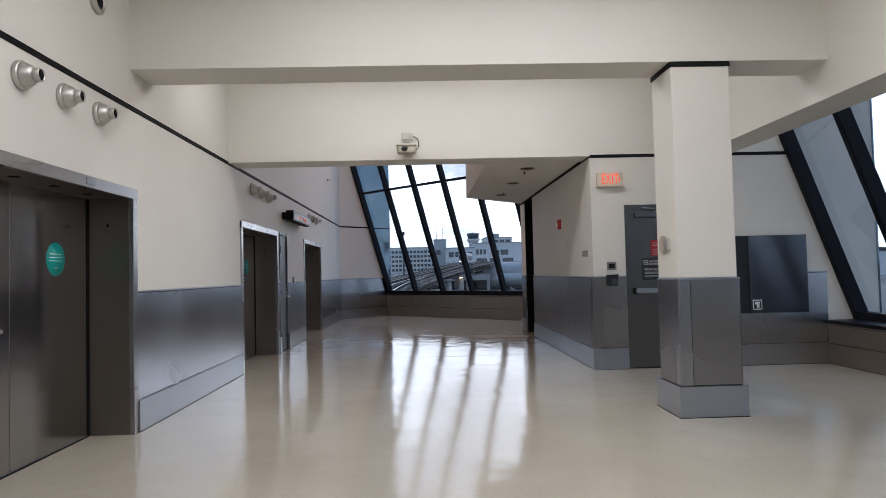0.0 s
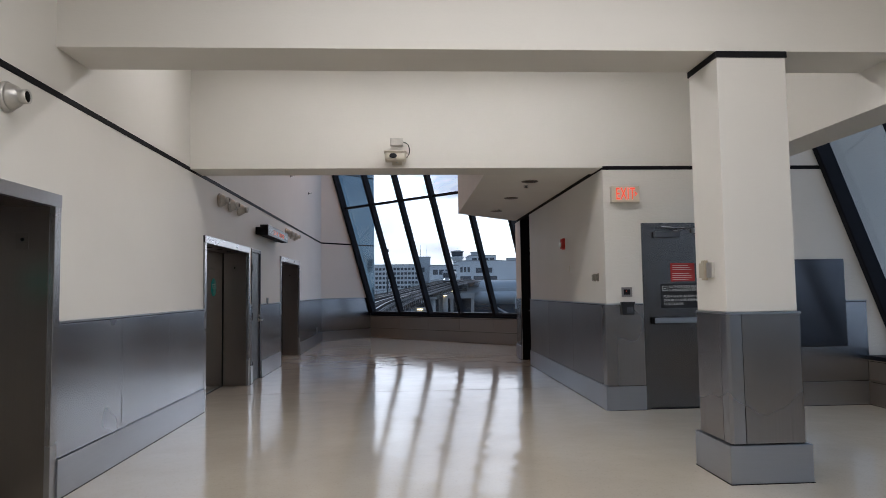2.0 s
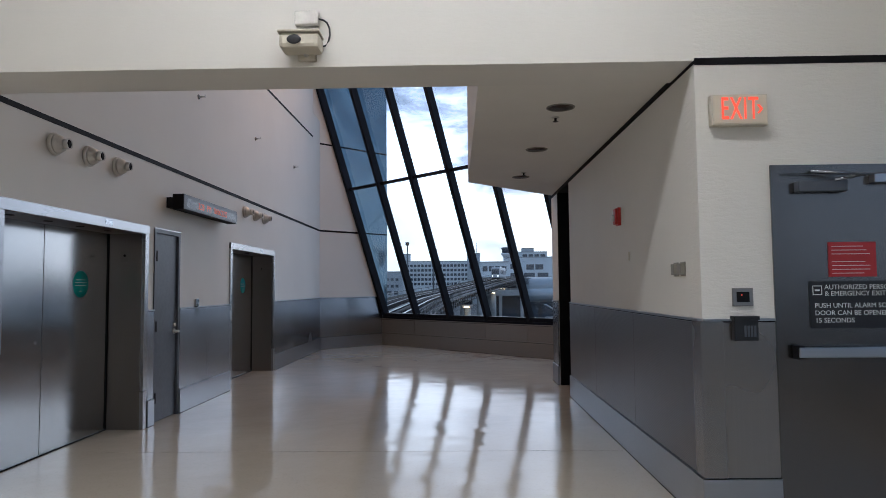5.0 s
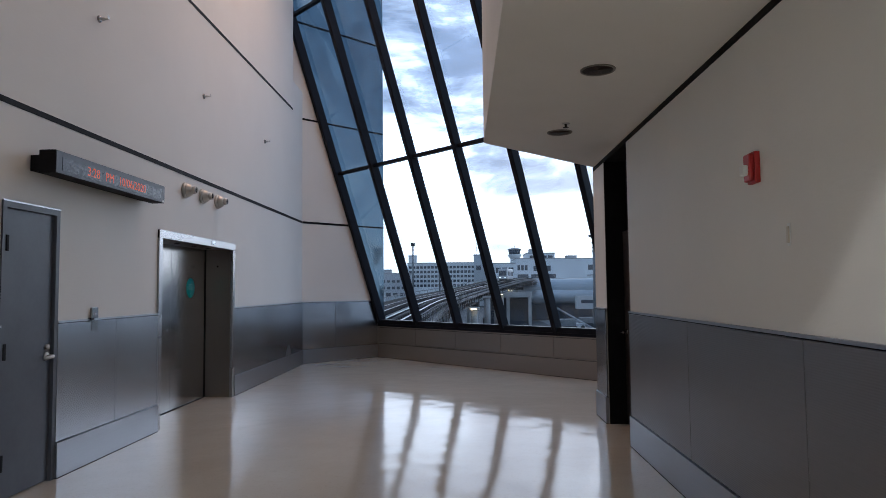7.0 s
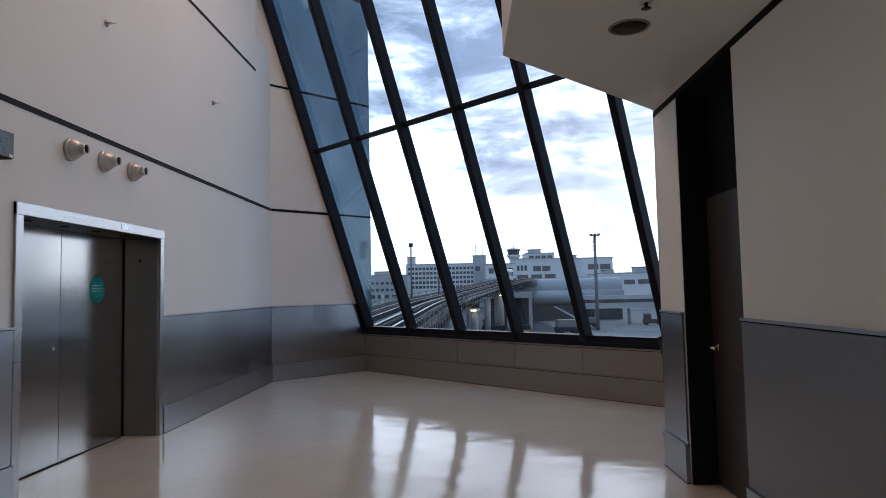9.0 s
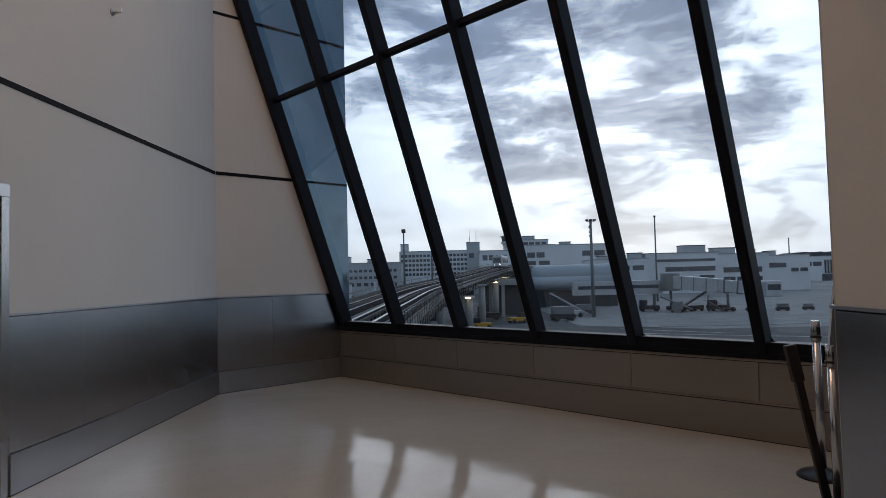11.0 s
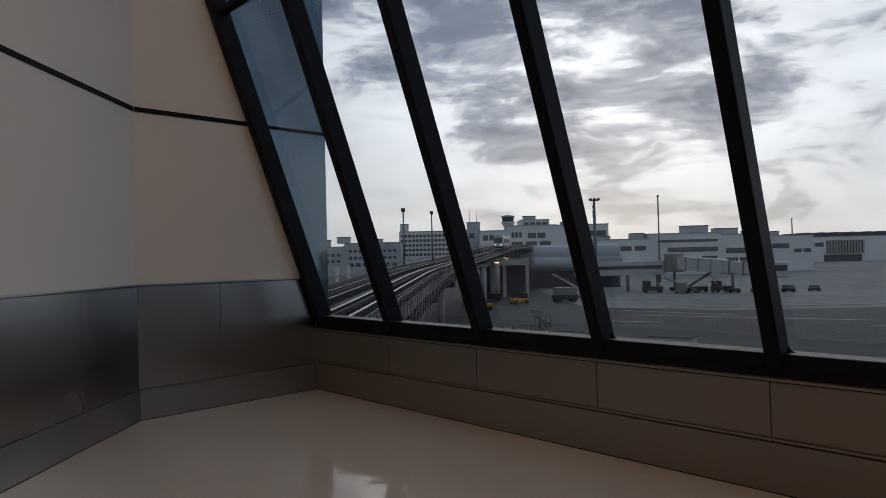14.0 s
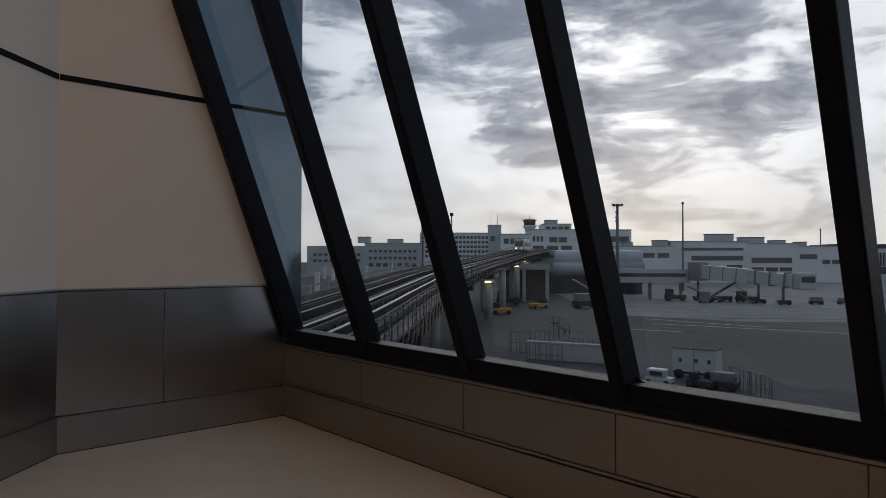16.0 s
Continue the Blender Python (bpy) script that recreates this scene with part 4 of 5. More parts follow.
fb = empty("folded_barrier", pose(3.08, 17.2, 0.0, 0, -11, 0), "dark brown folded barrier board leaning beside chrome posts", "barrier")
part("board", boxes(((-0.025, -0.018, 0.004), (0.025, 0.018, 0.78)), bevel=0.006), BROWN, fb)
part("upper_board", boxes(((-0.034, -0.024, 0.77), (0.034, 0.024, 1.0)), bevel=0.006), BROWN, fb)
ft = boxes(((-0.2, -0.06, 0.0), (0.12, 0.06, 0.02)), bevel=0.006)
ft.transform(pose(0, 0, 0, 0, 11, 0))
part("foot", ft, BROWN, fb)

part("joint", boxes(((WEST, 11.60, 0.0), (EAST, 11.604, 0.0012))), plain("divider_strip", (0.30, 0.26, 0.2), 0.3, 0.3), bpy.data.objects["floor"])


# ---- outside: apron, guideway, terminals ----
GZ = -7.5


def concrete_ground(name, tone0, tone1):
    """Slabs with joints, broad stains and finer blotches."""
    m, nt, b = mat(name)
    a = noise_node(nt, 0.02, 6, 0.6)
    c = noise_node(nt, 0.35, 6, 0.65)
    r = ramp_node(nt, a.outputs[0], [(0.3, tone0), (0.7, tone1)])
    r2 = ramp_node(nt, c.outputs[0], [(0.3, (0.66, 0.65, 0.63)), (0.7, (1.08, 1.08, 1.07))])
    co = nt.nodes.new("ShaderNodeTexCoord")
    br = nt.nodes.new("ShaderNodeTexBrick")
    br.offset = 0.0
    br.inputs["Color1"].default_value = (1, 1, 1, 1)
    br.inputs["Color2"].default_value = (0.93, 0.93, 0.93, 1)
    br.inputs["Mortar"].default_value = (0.62, 0.62, 0.62, 1)
    br.inputs["Scale"].default_value = 0.13
    br.inputs["Mortar Size"].default_value = 0.008
    br.inputs["Row Height"].default_value = 0.75
    br.inputs["Brick Width"].default_value = 0.75
    nt.links.new(co.outputs["Object"], br.inputs["Vector"])
    last = r.outputs[0]
    for src in (r2.outputs[0], br.outputs[0]):
        mul = nt.nodes.new("ShaderNodeMix"); mul.data_type = "RGBA"; mul.blend_type = "MULTIPLY"
        mul.inputs[0].default_value = 1.0
        nt.links.new(last, mul.inputs[6])
        nt.links.new(src, mul.inputs[7])
        last = mul.outputs[2]
    nt.links.new(last, b.inputs["Base Color"])
    b.inputs["Roughness"].default_value = 0.8
    b.inputs["Specular IOR Level"].default_value = 0.12
    return m


APRON = concrete_ground("apron_asphalt", (0.05, 0.052, 0.055), (0.115, 0.116, 0.118))
PALE_APRON = concrete_ground("apron_concrete", (0.19, 0.193, 0.195), (0.29, 0.29, 0.285))
bm = bmesh.new()
q = [bm.verts.new(p) for p in ((-2500, -2500, GZ), (2500, -2500, GZ), (2500, 2500, GZ), (-2500, 2500, GZ))]
bm.faces.new(q)
struct("ground", bm, APRON, "grey asphalt airport apron", "ground")
bm = bmesh.new()
q = [bm.verts.new(p) for p in ((22, 128, GZ + 0.03), (40, 116, GZ + 0.03), (700, 96, GZ + 0.03), (1200, 900, GZ + 0.03), (22, 900, GZ + 0.03))]
bm.faces.new(q)
struct("pale_apron", bm, PALE_APRON, "pale concrete stands beyond the asphalt", "ground")
DRAIN = plain("drain_channel", (0.035, 0.036, 0.038), 0.8, 0, 0.2, 0.6)
struct("drain_channel", slab([(26, 121.2), (400, 116.2), (400, 116.75), (26, 121.7)], GZ + 0.03, GZ + 0.06, 2), DRAIN, "dark slot drain across the apron", "drain")
LINE = plain("worn_white_line", (0.55, 0.55, 0.52), 0.7, 0, 0.2, 0.6)


def ground_line(a, b, w=0.3):
    a, b = Vector((*a, 0)), Vector((*b, 0))
    d = (b - a).normalized()
    n = Vector((-d.y, d.x, 0)) * w / 2
    bm = bmesh.new()
    v = [bm.verts.new((p.x, p.y, GZ + 0.012)) for p in (a - n, b - n, b + n, a + n)]
    bm.faces.new(v)
    return tagged(part("ground_line", bm, LINE), "worn white line painted on the apron", "marking", "apron lines", "structure")


for a, b in (((26, 112), (52, 98)), ((27, 120), (40, 108)), ((40, 140), (110, 120)), ((70, 128), (150, 112)), ((20, 105), (27, 101)), ((48, 92), (80, 84))):
    ground_line(a, b)

CONC = plain("pale_concrete", (0.34, 0.34, 0.33), 0.8, 0, 0.14, 0.4, 0, 0, 0.15)
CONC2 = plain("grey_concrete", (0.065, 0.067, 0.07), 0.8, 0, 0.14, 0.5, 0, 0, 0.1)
FACADE = plain("pale_facade", (0.60, 0.615, 0.615), 0.7, 0, 0.08, 0.08)
FACADE2 = plain("grey_facade", (0.40, 0.42, 0.43), 0.7, 0, 0.08, 0.08)
FACADE3 = plain("silver_facade", (0.27, 0.295, 0.31), 0.45, 0.3, 0.08, 0.1)
WINDARK = plain("dark_window_band", (0.05, 0.06, 0.075), 0.12, 0, 0.2, 0.2)
RAILMETAL = plain("running_rail", (0.32, 0.33, 0.34), 0.35, 0.6, 0.1, 0.5)
GALV = plain("galvanised_steel", (0.15, 0.158, 0.163), 0.55, 0.35, 0.12, 2)
RUBBER = plain("black_rubber", (0.02, 0.02, 0.02), 0.8, 0, 0.2, 3)
WHITEMETAL = plain("white_vehicle_paint", (0.38, 0.39, 0.40), 0.35, 0, 0.06, 1.5)
YELLOW = plain("yellow_vehicle_paint", (0.42, 0.23, 0.015), 0.5, 0, 0.2, 1.5)
DARKMETAL = plain("dark_vehicle_metal", (0.035, 0.037, 0.042), 0.6, 0.1, 0.2, 1.5, 0, 0, 0.25)
FLOODLIGHT = glow("warm_lamp", (1.0, 0.75, 0.4), 6.0)


def smooth_line(points, n):
    """Even points on a smooth curve through the given ones."""
    p = [Vector(a) for a in points]
    p = [2 * p[0] - p[1], *p, 2 * p[-1] - p[-2]]
    out = []
    for k in range(1, len(p) - 2):
        for j in range(n):
            t = j / n
            a, b, c, d = p[k - 1:k + 3]
            out.append(0.5 * (2 * b + (c - a) * t + (2 * a - 5 * b + 4 * c - d) * t * t + (3 * b - a - 3 * c + d) * t ** 3))
    return out + [p[-2]]


TRACK = smooth_line([(-6.9, 25.5, -1.05), (-6.2, 45, -1.0), (-5.3, 70, -0.45), (-3.6, 97, 0.3), (1.75, 140, 1.45), (12.4, 180, 3.9), (18.5, 197, 4.6)], 6)


def ribbon(o0, o1, z0, z1, line=TRACK):
    """A beam that follows the guideway between two side offsets."""
    bm = bmesh.new()
    rings = []
    for k, p in enumerate(line):
        d = (line[min(k + 1, len(line) - 1)] - line[max(k - 1, 0)])
        s = Vector((d.y, -d.x, 0)).normalized()
        rings.append([bm.verts.new(p + s * o + Vector((0, 0, z))) for o, z in ((o0, z0), (o1, z0), (o1, z1), (o0, z1))])
    for a, b in zip(rings, rings[1:]):
        for j in range(4):
            bm.faces.new((a[j], a[(j + 1) % 4], b[(j + 1) % 4], b[j]))
    bm.faces.new(rings[0][::-1])
    bm.faces.new(rings[-1])
    bmesh.ops.recalc_face_normals(bm, faces=bm.faces[:])
    return bm


SHARED = {}
TIEGREY = plain("weathered_steel", (0.06, 0.058, 0.052), 0.75, 0.1, 0.25, 1.5, 0, 0, 0.15)
gw = empty("guideway", None, "elevated concrete train guideway curving to the terminal", "guideway", "", "structure")
# one near-black base for the deck and the running beams
DECK = plain("near_black_deck", (0.028, 0.029, 0.031), 0.85, 0, 0.2, 0.5, 0, 0, 0.08)
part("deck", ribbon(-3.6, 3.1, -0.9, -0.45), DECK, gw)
# girders share it: the dark void underneath is put into their colour
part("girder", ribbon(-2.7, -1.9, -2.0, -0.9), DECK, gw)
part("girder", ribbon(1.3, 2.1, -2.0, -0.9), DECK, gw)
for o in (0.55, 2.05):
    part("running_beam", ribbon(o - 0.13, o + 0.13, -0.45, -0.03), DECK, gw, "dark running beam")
    part("rail_head", ribbon(o - 0.085, o + 0.085, -0.03, 0.0), RAILMETAL, gw, "pale worn rail head")
for o in (-2.75, -1.25):
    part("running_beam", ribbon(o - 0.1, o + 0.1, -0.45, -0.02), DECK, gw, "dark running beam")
    part("rail_head", ribbon(o - 0.05, o + 0.05, -0.02, 0.01), RAILMETAL, gw)
for o in (-2.0, 1.3):
    part("guide_rail", ribbon(o - 0.05, o + 0.05, -0.45, 0.08), DARKMETAL, gw)
for o in (-0.5, -0.2, 2.75):
    part("cable_duct", ribbon(o - 0.04, o + 0.04, -0.45, -0.25), GALV, gw)
BARRIER = plain("weathered_barrier", (0.13, 0.125, 0.115), 0.85, 0, 0.25, 0.7, 0, 0, 0.1)
part("barrier", ribbon(-3.75, -3.5, -0.9, 0.2), BARRIER, gw, "weathered concrete barrier")
part("walkway", ribbon(3.1, 4.0, -0.75, -0.6), DARKMETAL, gw)
for z in (-0.1, 0.45):
    part("handrail", ribbon(3.95, 4.0, z, z + 0.05), DARKMETAL, gw)
part("cable_tray", ribbon(-4.1, -3.8, -0.5, -0.3), GALV, gw)
for k in range(1, len(TRACK) - 1):
    p = TRACK[k]
    dd = TRACK[k + 1] - TRACK[k - 1]
    s = Vector((dd.y, -dd.x, 0)).normalized()
    a = p + s * 3.97
    part("rail_post", boxes(((a.x - 0.03, a.y - 0.03, a.z - 0.7), (a.x + 0.03, a.y + 0.03, a.z + 0.5))), GALV, gw)
    a = p - s * 3.6
    part("barrier_post", boxes(((a.x - 0.07, a.y - 0.07, a.z - 0.9), (a.x + 0.07, a.y + 0.07, a.z + 0.75))), CONC, gw)
for k in range(0, len(TRACK) - 1):
    p, q = TRACK[k], TRACK[k + 1]
    dd = q - p
    sd = Vector((dd.y, -dd.x, 0)).normalized() * 3.3
    part("truss_web", tube([p + sd + Vector((0, 0, -2.0)), (p + q) / 2 + sd + Vector((0, 0, -0.8)), q + sd + Vector((0, 0, -2.0))], 0.07, 6), DARKMETAL, gw)


def stations(step, reach):
    """Places and side directions at even steps along the guideway."""
    out, left = [], 0.0
    for p, q in zip(TRACK, TRACK[1:]):
        d = q - p
        while left < d.length and p.y < reach:
            out.append((p + d * (left / d.length), Vector((d.y, -d.x, 0)).normalized()))
            left += step
        left -= d.length
    return out


for p, sd in stations(1.5, 110):
    rz = math.degrees(math.atan2(sd.y, sd.x))
    m = pose(p.x, p.y, p.z, 0, 0, rz)
    for name, shape, mt in (("cross_tie", ((-3.0, -0.12, -0.45), (2.5, 0.12, -0.34)), TIEGREY), ("rail_bracket", ((1.15, -0.09, -0.4), (1.45, 0.09, -0.1)), TIEGREY), ("walkway_post", ((3.94, -0.025, -0.7), (3.99, 0.025, 0.55)), TIEGREY), ("toe_bracket", ((2.5, -0.05, -0.75), (4.0, 0.05, -0.64)), TIEGREY)):
        if name in SHARED:
            ob = new(name, SHARED[name])
            ob.parent = gw
        else:
            ob = part(name, boxes(shape), mt, gw)
            SHARED[name] = ob.data
        ob.matrix_local = m
for o, z0, z1, mt in ((2.35, -0.45, -0.3, GALV), (-3.2, -0.45, -0.28, GALV), (3.45, -0.6, -0.48, GALV), (3.7, -1.35, -1.25, TIEGREY), (2.9, -1.7, -1.55, TIEGREY)):
    part("service_pipe", ribbon(o - 0.05, o + 0.05, z0, z1), mt, gw)
for k in range(0, len(TRACK) - 1):
    p, q = TRACK[k], TRACK[k + 1]
    dd = q - p
    sd = Vector((dd.y, -dd.x, 0)).normalized()
    for f in (0.0, 0.5):
        a = p + dd * f + sd * 3.75
        part("hanger", boxes(((a.x - 0.04, a.y - 0.04, a.z - 2.0), (a.x + 0.04, a.y + 0.04, a.z - 0.7))), TIEGREY, gw)
        b = p + dd * (f + 0.5) + sd * 3.75
        part("brace", tube([a + Vector((0, 0, -1.95)), b + Vector((0, 0, -0.75))], 0.035, 4), GALV, gw)
part("truss_chord", ribbon(3.2, 3.4, -2.1, -1.95), DARKMETAL, gw)
part("barrier_rail", ribbon(-3.66, -3.58, 0.62, 0.72), GALV, gw)
for k in (3, 9, 15, 19, 23, 27, 31):
    p = TRACK[k]
    dd = (TRACK[k + 1] - TRACK[k - 1])
    rz = math.degrees(math.atan2(dd.y, dd.x)) - 90
    m = pose(p.x, p.y, p.z, 0, 0, rz)
    bm = boxes(((-3.4, -0.6, -2.9), (3.4, 0.6, -2.1)), bevel=0.05)
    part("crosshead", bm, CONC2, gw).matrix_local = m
    part("pier", lathe([(0.5, GZ - p.z), (0.5, -2.9)], pose(1.5, 0, 0), 18), CONC, gw).matrix_local = m

rd = empty("roof_deck", None, "flat grey roof deck with a low parapet beside the guideway", "roof")
part("slab", boxes(((-46, 66, -2.4), (-12.5, 150, -1.9))), CONC2, rd)
part("wall", boxes(((-45.5, 66.5, GZ), (-13, 149.5, -2.4))), FACADE2, rd)
part("parapet", boxes(((-12.8, 66, -1.9), (-12.5, 150, -1.5))), CONC, rd)
part("parapet", boxes(((-46, 149.7, -1.9), (-12.8, 150, -1.5))), CONC, rd)
for x, y, h in ((-14.6, 80, 2.3), (-16.2, 108, 2.6), (-17.2, 124, 2.6), (-15.0, 140, 3.0), (-21, 116, 2.2), (-26, 132, 2.4)):
    q = empty("deck_post", pose(x, y, -1.9), "pale square post on the grey roof deck", "post", "posts on the roof deck")
    part("shaft", boxes(((-0.22, -0.22, 0), (0.22, 0.22, h)), bevel=0.03), FACADE, q)
    part("cap", boxes(((-0.28, -0.28, h), (0.28, 0.28, h + 0.12))), CONC, q)

# people mover on the guideway
tr = empty("train_car", pose(11.3, 169.0, 3.55, 0, 0, -17) @ Matrix.Diagonal((0.82, 0.6, 0.85, 1)), "white people mover car on the guideway", "train")
part("body", boxes(((-1.35, -5.5, 0.25), (1.35, 5.5, 3.3)), bevel=0.3), WHITEMETAL, tr)
part("front_window", boxes(((-1.1, -5.56, 1.3), (1.1, -5.46, 2.7)), bevel=0.08), WINDARK, tr)
for y in (-4, -1.6, 0.8, 3.2):
    part("side_window", boxes(((1.31, y, 1.3), (1.38, y + 1.7, 2.5)), bevel=0.02), WINDARK, tr)
for x in (-0.8, 0.8):
    part("headlight", lathe([(0.16, 0), (0.14, 0.05)], pose(x, -5.5, 0.8, 90), 14), glow("headlight_glow", (1, 0.95, 0.85), 8.0), tr)
part("skirt", boxes(((-1.2, -5.2, 0.0), (1.2, 5.2, 0.4))), DARKMETAL, tr)

# pale piers with lamps under the far guideway
for x, y, h, lit in ((2.7, 117, 5.6, True), (5.5, 136, 7.2, False), (13.0, 179, 8.5, True), (9.4, 158, 7.6, True)):
    c = empty("lamp_pier", pose(x, y, GZ), "pale concrete pier with a lamp below the guideway", "pier", "piers below the guideway")
    part("shaft", lathe([(0.6, 0), (0.6, h)], None, 20), CONC, c)
    part("head", boxes(((-0.9, -0.8, h), (0.9, 0.8, h + 0.4)), bevel=0.05), CONC, c)
    if lit:
        part("lamp", boxes(((-0.6, -1.3, h + 0.02), (0.3, -1.0, h + 0.25)), bevel=0.05), FLOODLIGHT, c)


def windows(b, x0, x1, y, z, h, n, gap, mesh_name="window"):
    """A row of n alike windows on a front that faces the apron."""
    w = (x1 - x0 - gap * (n - 1)) / n
    me = None
    for k in range(n):
        if me is None:
            ob = part(mesh_name, boxes(((0, -0.12, 0), (w, 0.1, h))), WINDARK, b)
            me = ob.data
        else:
            ob = new(mesh_name, me)
            ob.parent = b
        ob.location = (x0 + k * (w + gap), y, z)


def far_shift(y):
    """Sideways turn of the far row of buildings about the window."""
    return -0.0098 * (y - 17)


def building(name, label, blocks, mt, rows):
    b = empty(name, pose(far_shift(blocks[0][2]), 0, 0), label, "building")
    for x0, x1, y0, y1, z1 in blocks:
        part("wall", boxes(((x0, y0, GZ), (x1, y1, z1))), mt, b)
        part("parapet", boxes(((x0 - 0.15, y0 - 0.15, z1), (x1 + 0.15, y1, z1 + 0.5))), CONC, b)
    for r in rows:
        windows(b, *r)
    return b


def roof_unit(x0, x1, y, z0, z1):
    u = empty("roof_unit", pose(far_shift(y), 0, 0), "grey plant box on a terminal roof", "roof unit", "plant boxes on the roofs")
    part("casing", boxes(((x0, y, z0), (x1, y + 6, z1)), bevel=0.05), FACADE2, u)
    part("lid", boxes(((x0 - 0.2, y - 0.2, z1), (x1 + 0.2, y + 6.2, z1 + 0.3))), CONC2, u)
    return u


# long low wing far behind the guideway
building("low_wing", "low pale terminal wing behind the guideway", [(-75, -48, 318, 340, 7.5), (-48, -22, 318, 340, 9.0)], FACADE2,
         [(-72, -50, 318, 3.4, 1.2, 9, 1.0), (-72, -50, 318, 0.6, 1.2, 9, 1.0), (-46, -24, 318, 5.0, 1.2, 10, 0.9), (-46, -24, 318, 1.8, 1.3, 10, 0.9), (-46, -24, 318, -1.5, 1.6, 7, 1.2)])
roof_unit(-60, -56, 322, 8, 11); roof_unit(-52, -46.5, 322, 9.5, 12.2); roof_unit(-38, -31, 322, 9.5, 11)
# hotel block
building("hotel_block", "wide pale hotel block with rows of windows", [(-28.6, 11.7, 397, 415, 17.0), (-28.0, -23.5, 399, 406, 21.5)], FACADE,
         [(-27.6, 11, 397, z, 1.5, 18, 0.6) for z in (13.9, 11.2, 8.5, 5.8, 3.1)])
building("stair_tower", "tall plain grey stair tower", [(9.9, 16.7, 357, 366, 19.4)], FACADE2, [(11.0, 13.5, 357, 11.5, 2.5, 1, 0)])
for x in (11.5, 15.0):
    part("mast", lathe([(0.14, 0), (0.08, 6.5)], pose(x, 361, 19.9), 6), GALV, bpy.data.objects["stair_tower"])
building("main_terminal", "stepped pale terminal building with dark windows", [(15.8, 30, 337, 360, 14.0), (30, 52.6, 337, 362, 16.2), (36, 50, 340, 360, 19.0), (52.6, 78.2, 337, 362, 16.0), (15.8, 78.0, 331, 337, 6.0)], FACADE,
         [(17, 29, 337, 9.5, 2.6, 4, 0.7), (31, 36, 337, 10.6, 2.6, 3, 0.6), (39, 47.5, 337, 10.2, 2.6, 2, 0.6), (31, 50, 337, 6.6, 2.0, 3, 1.4), (66, 77, 337, 10.5, 2.6, 2, 0.8), (37.5, 49, 340, 16.6, 1.5, 4, 0.6), (17, 50, 331, 1.8, 2.0, 6, 1.2)])
roof_unit(38, 44, 345, 19.4, 21.3); roof_unit(57, 62, 345, 16.4, 17.9)
# control tower
ct = empty("control_tower", pose(34.3, 437, GZ - 1.2), "airport control tower with a glazed cab", "tower")
part("shaft", lathe([(3.0, 0), (2.8, 30.5)], None, 12), FACADE, ct)
part("corbel", lathe([(2.8, 29.5), (4.4, 31.8), (4.4, 32.4)], None, 12), FACADE, ct)
part("cab_glass", lathe([(3.5, 32.4), (4.1, 35.4)], None, 12), WINDARK, ct)
part("roof", lathe([(4.5, 35.4), (4.5, 36.0), (2.0, 36.6)], None, 12), CONC, ct)
part("mast", lathe([(0.12, 36.5), (0.06, 40)], None, 6), GALV, ct)
# rounded silver concourse
sc = empty("silver_concourse", pose(-0.6, 0, 0), "rounded silver concourse tube above dark service bays", "building")
bm = bmesh.new()
prof = [(-3.2 * math.cos(a), 1.1 + 3.2 * math.sin(a)) for a in [math.pi * (k / 12) for k in range(13)]]
prof = [(196.0, -2.3)] + [(199.2 + c, z) for c, z in prof] + [(202.4, -2.3)]
sc_body = slab([(yy, zz) for yy, zz in prof], 17.5, 46.0, 0)
part("shell", sc_body, FACADE3, sc)
part("end_drum", lathe([(3.2, -2.3), (3.2, 2.4), (2.6, 3.4), (1.4, 4.0), (0.2, 4.2)], pose(17.5, 199.2, 0), 24), FACADE3, sc)
part("lower_tube", lathe([(0.3, 0.0), (1.2, 0.25), (1.75, 0.9), (1.9, 1.8), (1.9, 25.5)], pose(20.5, 195.4, -0.9, 0, 90, 0), 24), FACADE3, sc)
part("band", boxes(((19, 195.9, -3.6), (46, 196.3, -2.4))), WINDARK, sc)
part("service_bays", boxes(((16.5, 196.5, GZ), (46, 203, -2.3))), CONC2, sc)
for k in range(7):
    part("bay_door", boxes(((18 + 4 * k, 196.3, GZ + 0.1), (20.8 + 4 * k, 196.55, GZ + 3.6))), WINDARK, sc)
part("canopy", boxes(((6.6, 160, -0.5), (17.2, 168, 0.7))), CONC, sc)
for x in (6.8, 11.4, 16.4):
    part("canopy_post", boxes(((x, 160.2, GZ), (x + 0.7, 160.9, -0.5))), CONC, sc)
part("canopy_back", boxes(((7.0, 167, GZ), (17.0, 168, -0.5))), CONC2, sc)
part("dock_opening", boxes(((8.0, 166.8, GZ), (11.0, 167.05, -3.6))), WINDARK, sc)
part("dock_opening", boxes(((12.4, 166.8, GZ), (16.0, 167.05, -3.6))), WINDARK, sc)
# long pale terminal to the east
building("east_terminal", "long white terminal with dark ribbon windows", [(60, 82, 283, 310, 7.0), (82, 112, 287, 310, 9.0), (112, 134, 290, 312, 8.2), (134, 154, 296, 315, 7.2)], FACADE,
         [(64, 80, 283, 2.6, 1.9, 3, 1.2), (90, 110.5, 287, 1.6, 1.9, 1, 0), (86, 110.5, 287, 5.6, 1.1, 1, 0), (104, 110, 287, -1.6, 1.4, 1, 0), (115, 131, 290, 0.6, 2.2, 1, 0), (115, 131, 290, -2.8, 1.6, 3, 0.8), (136, 144, 296, 2.2, 2.0, 1, 0), (146, 153, 296, 0.3, 1.6, 2, 0.8)])
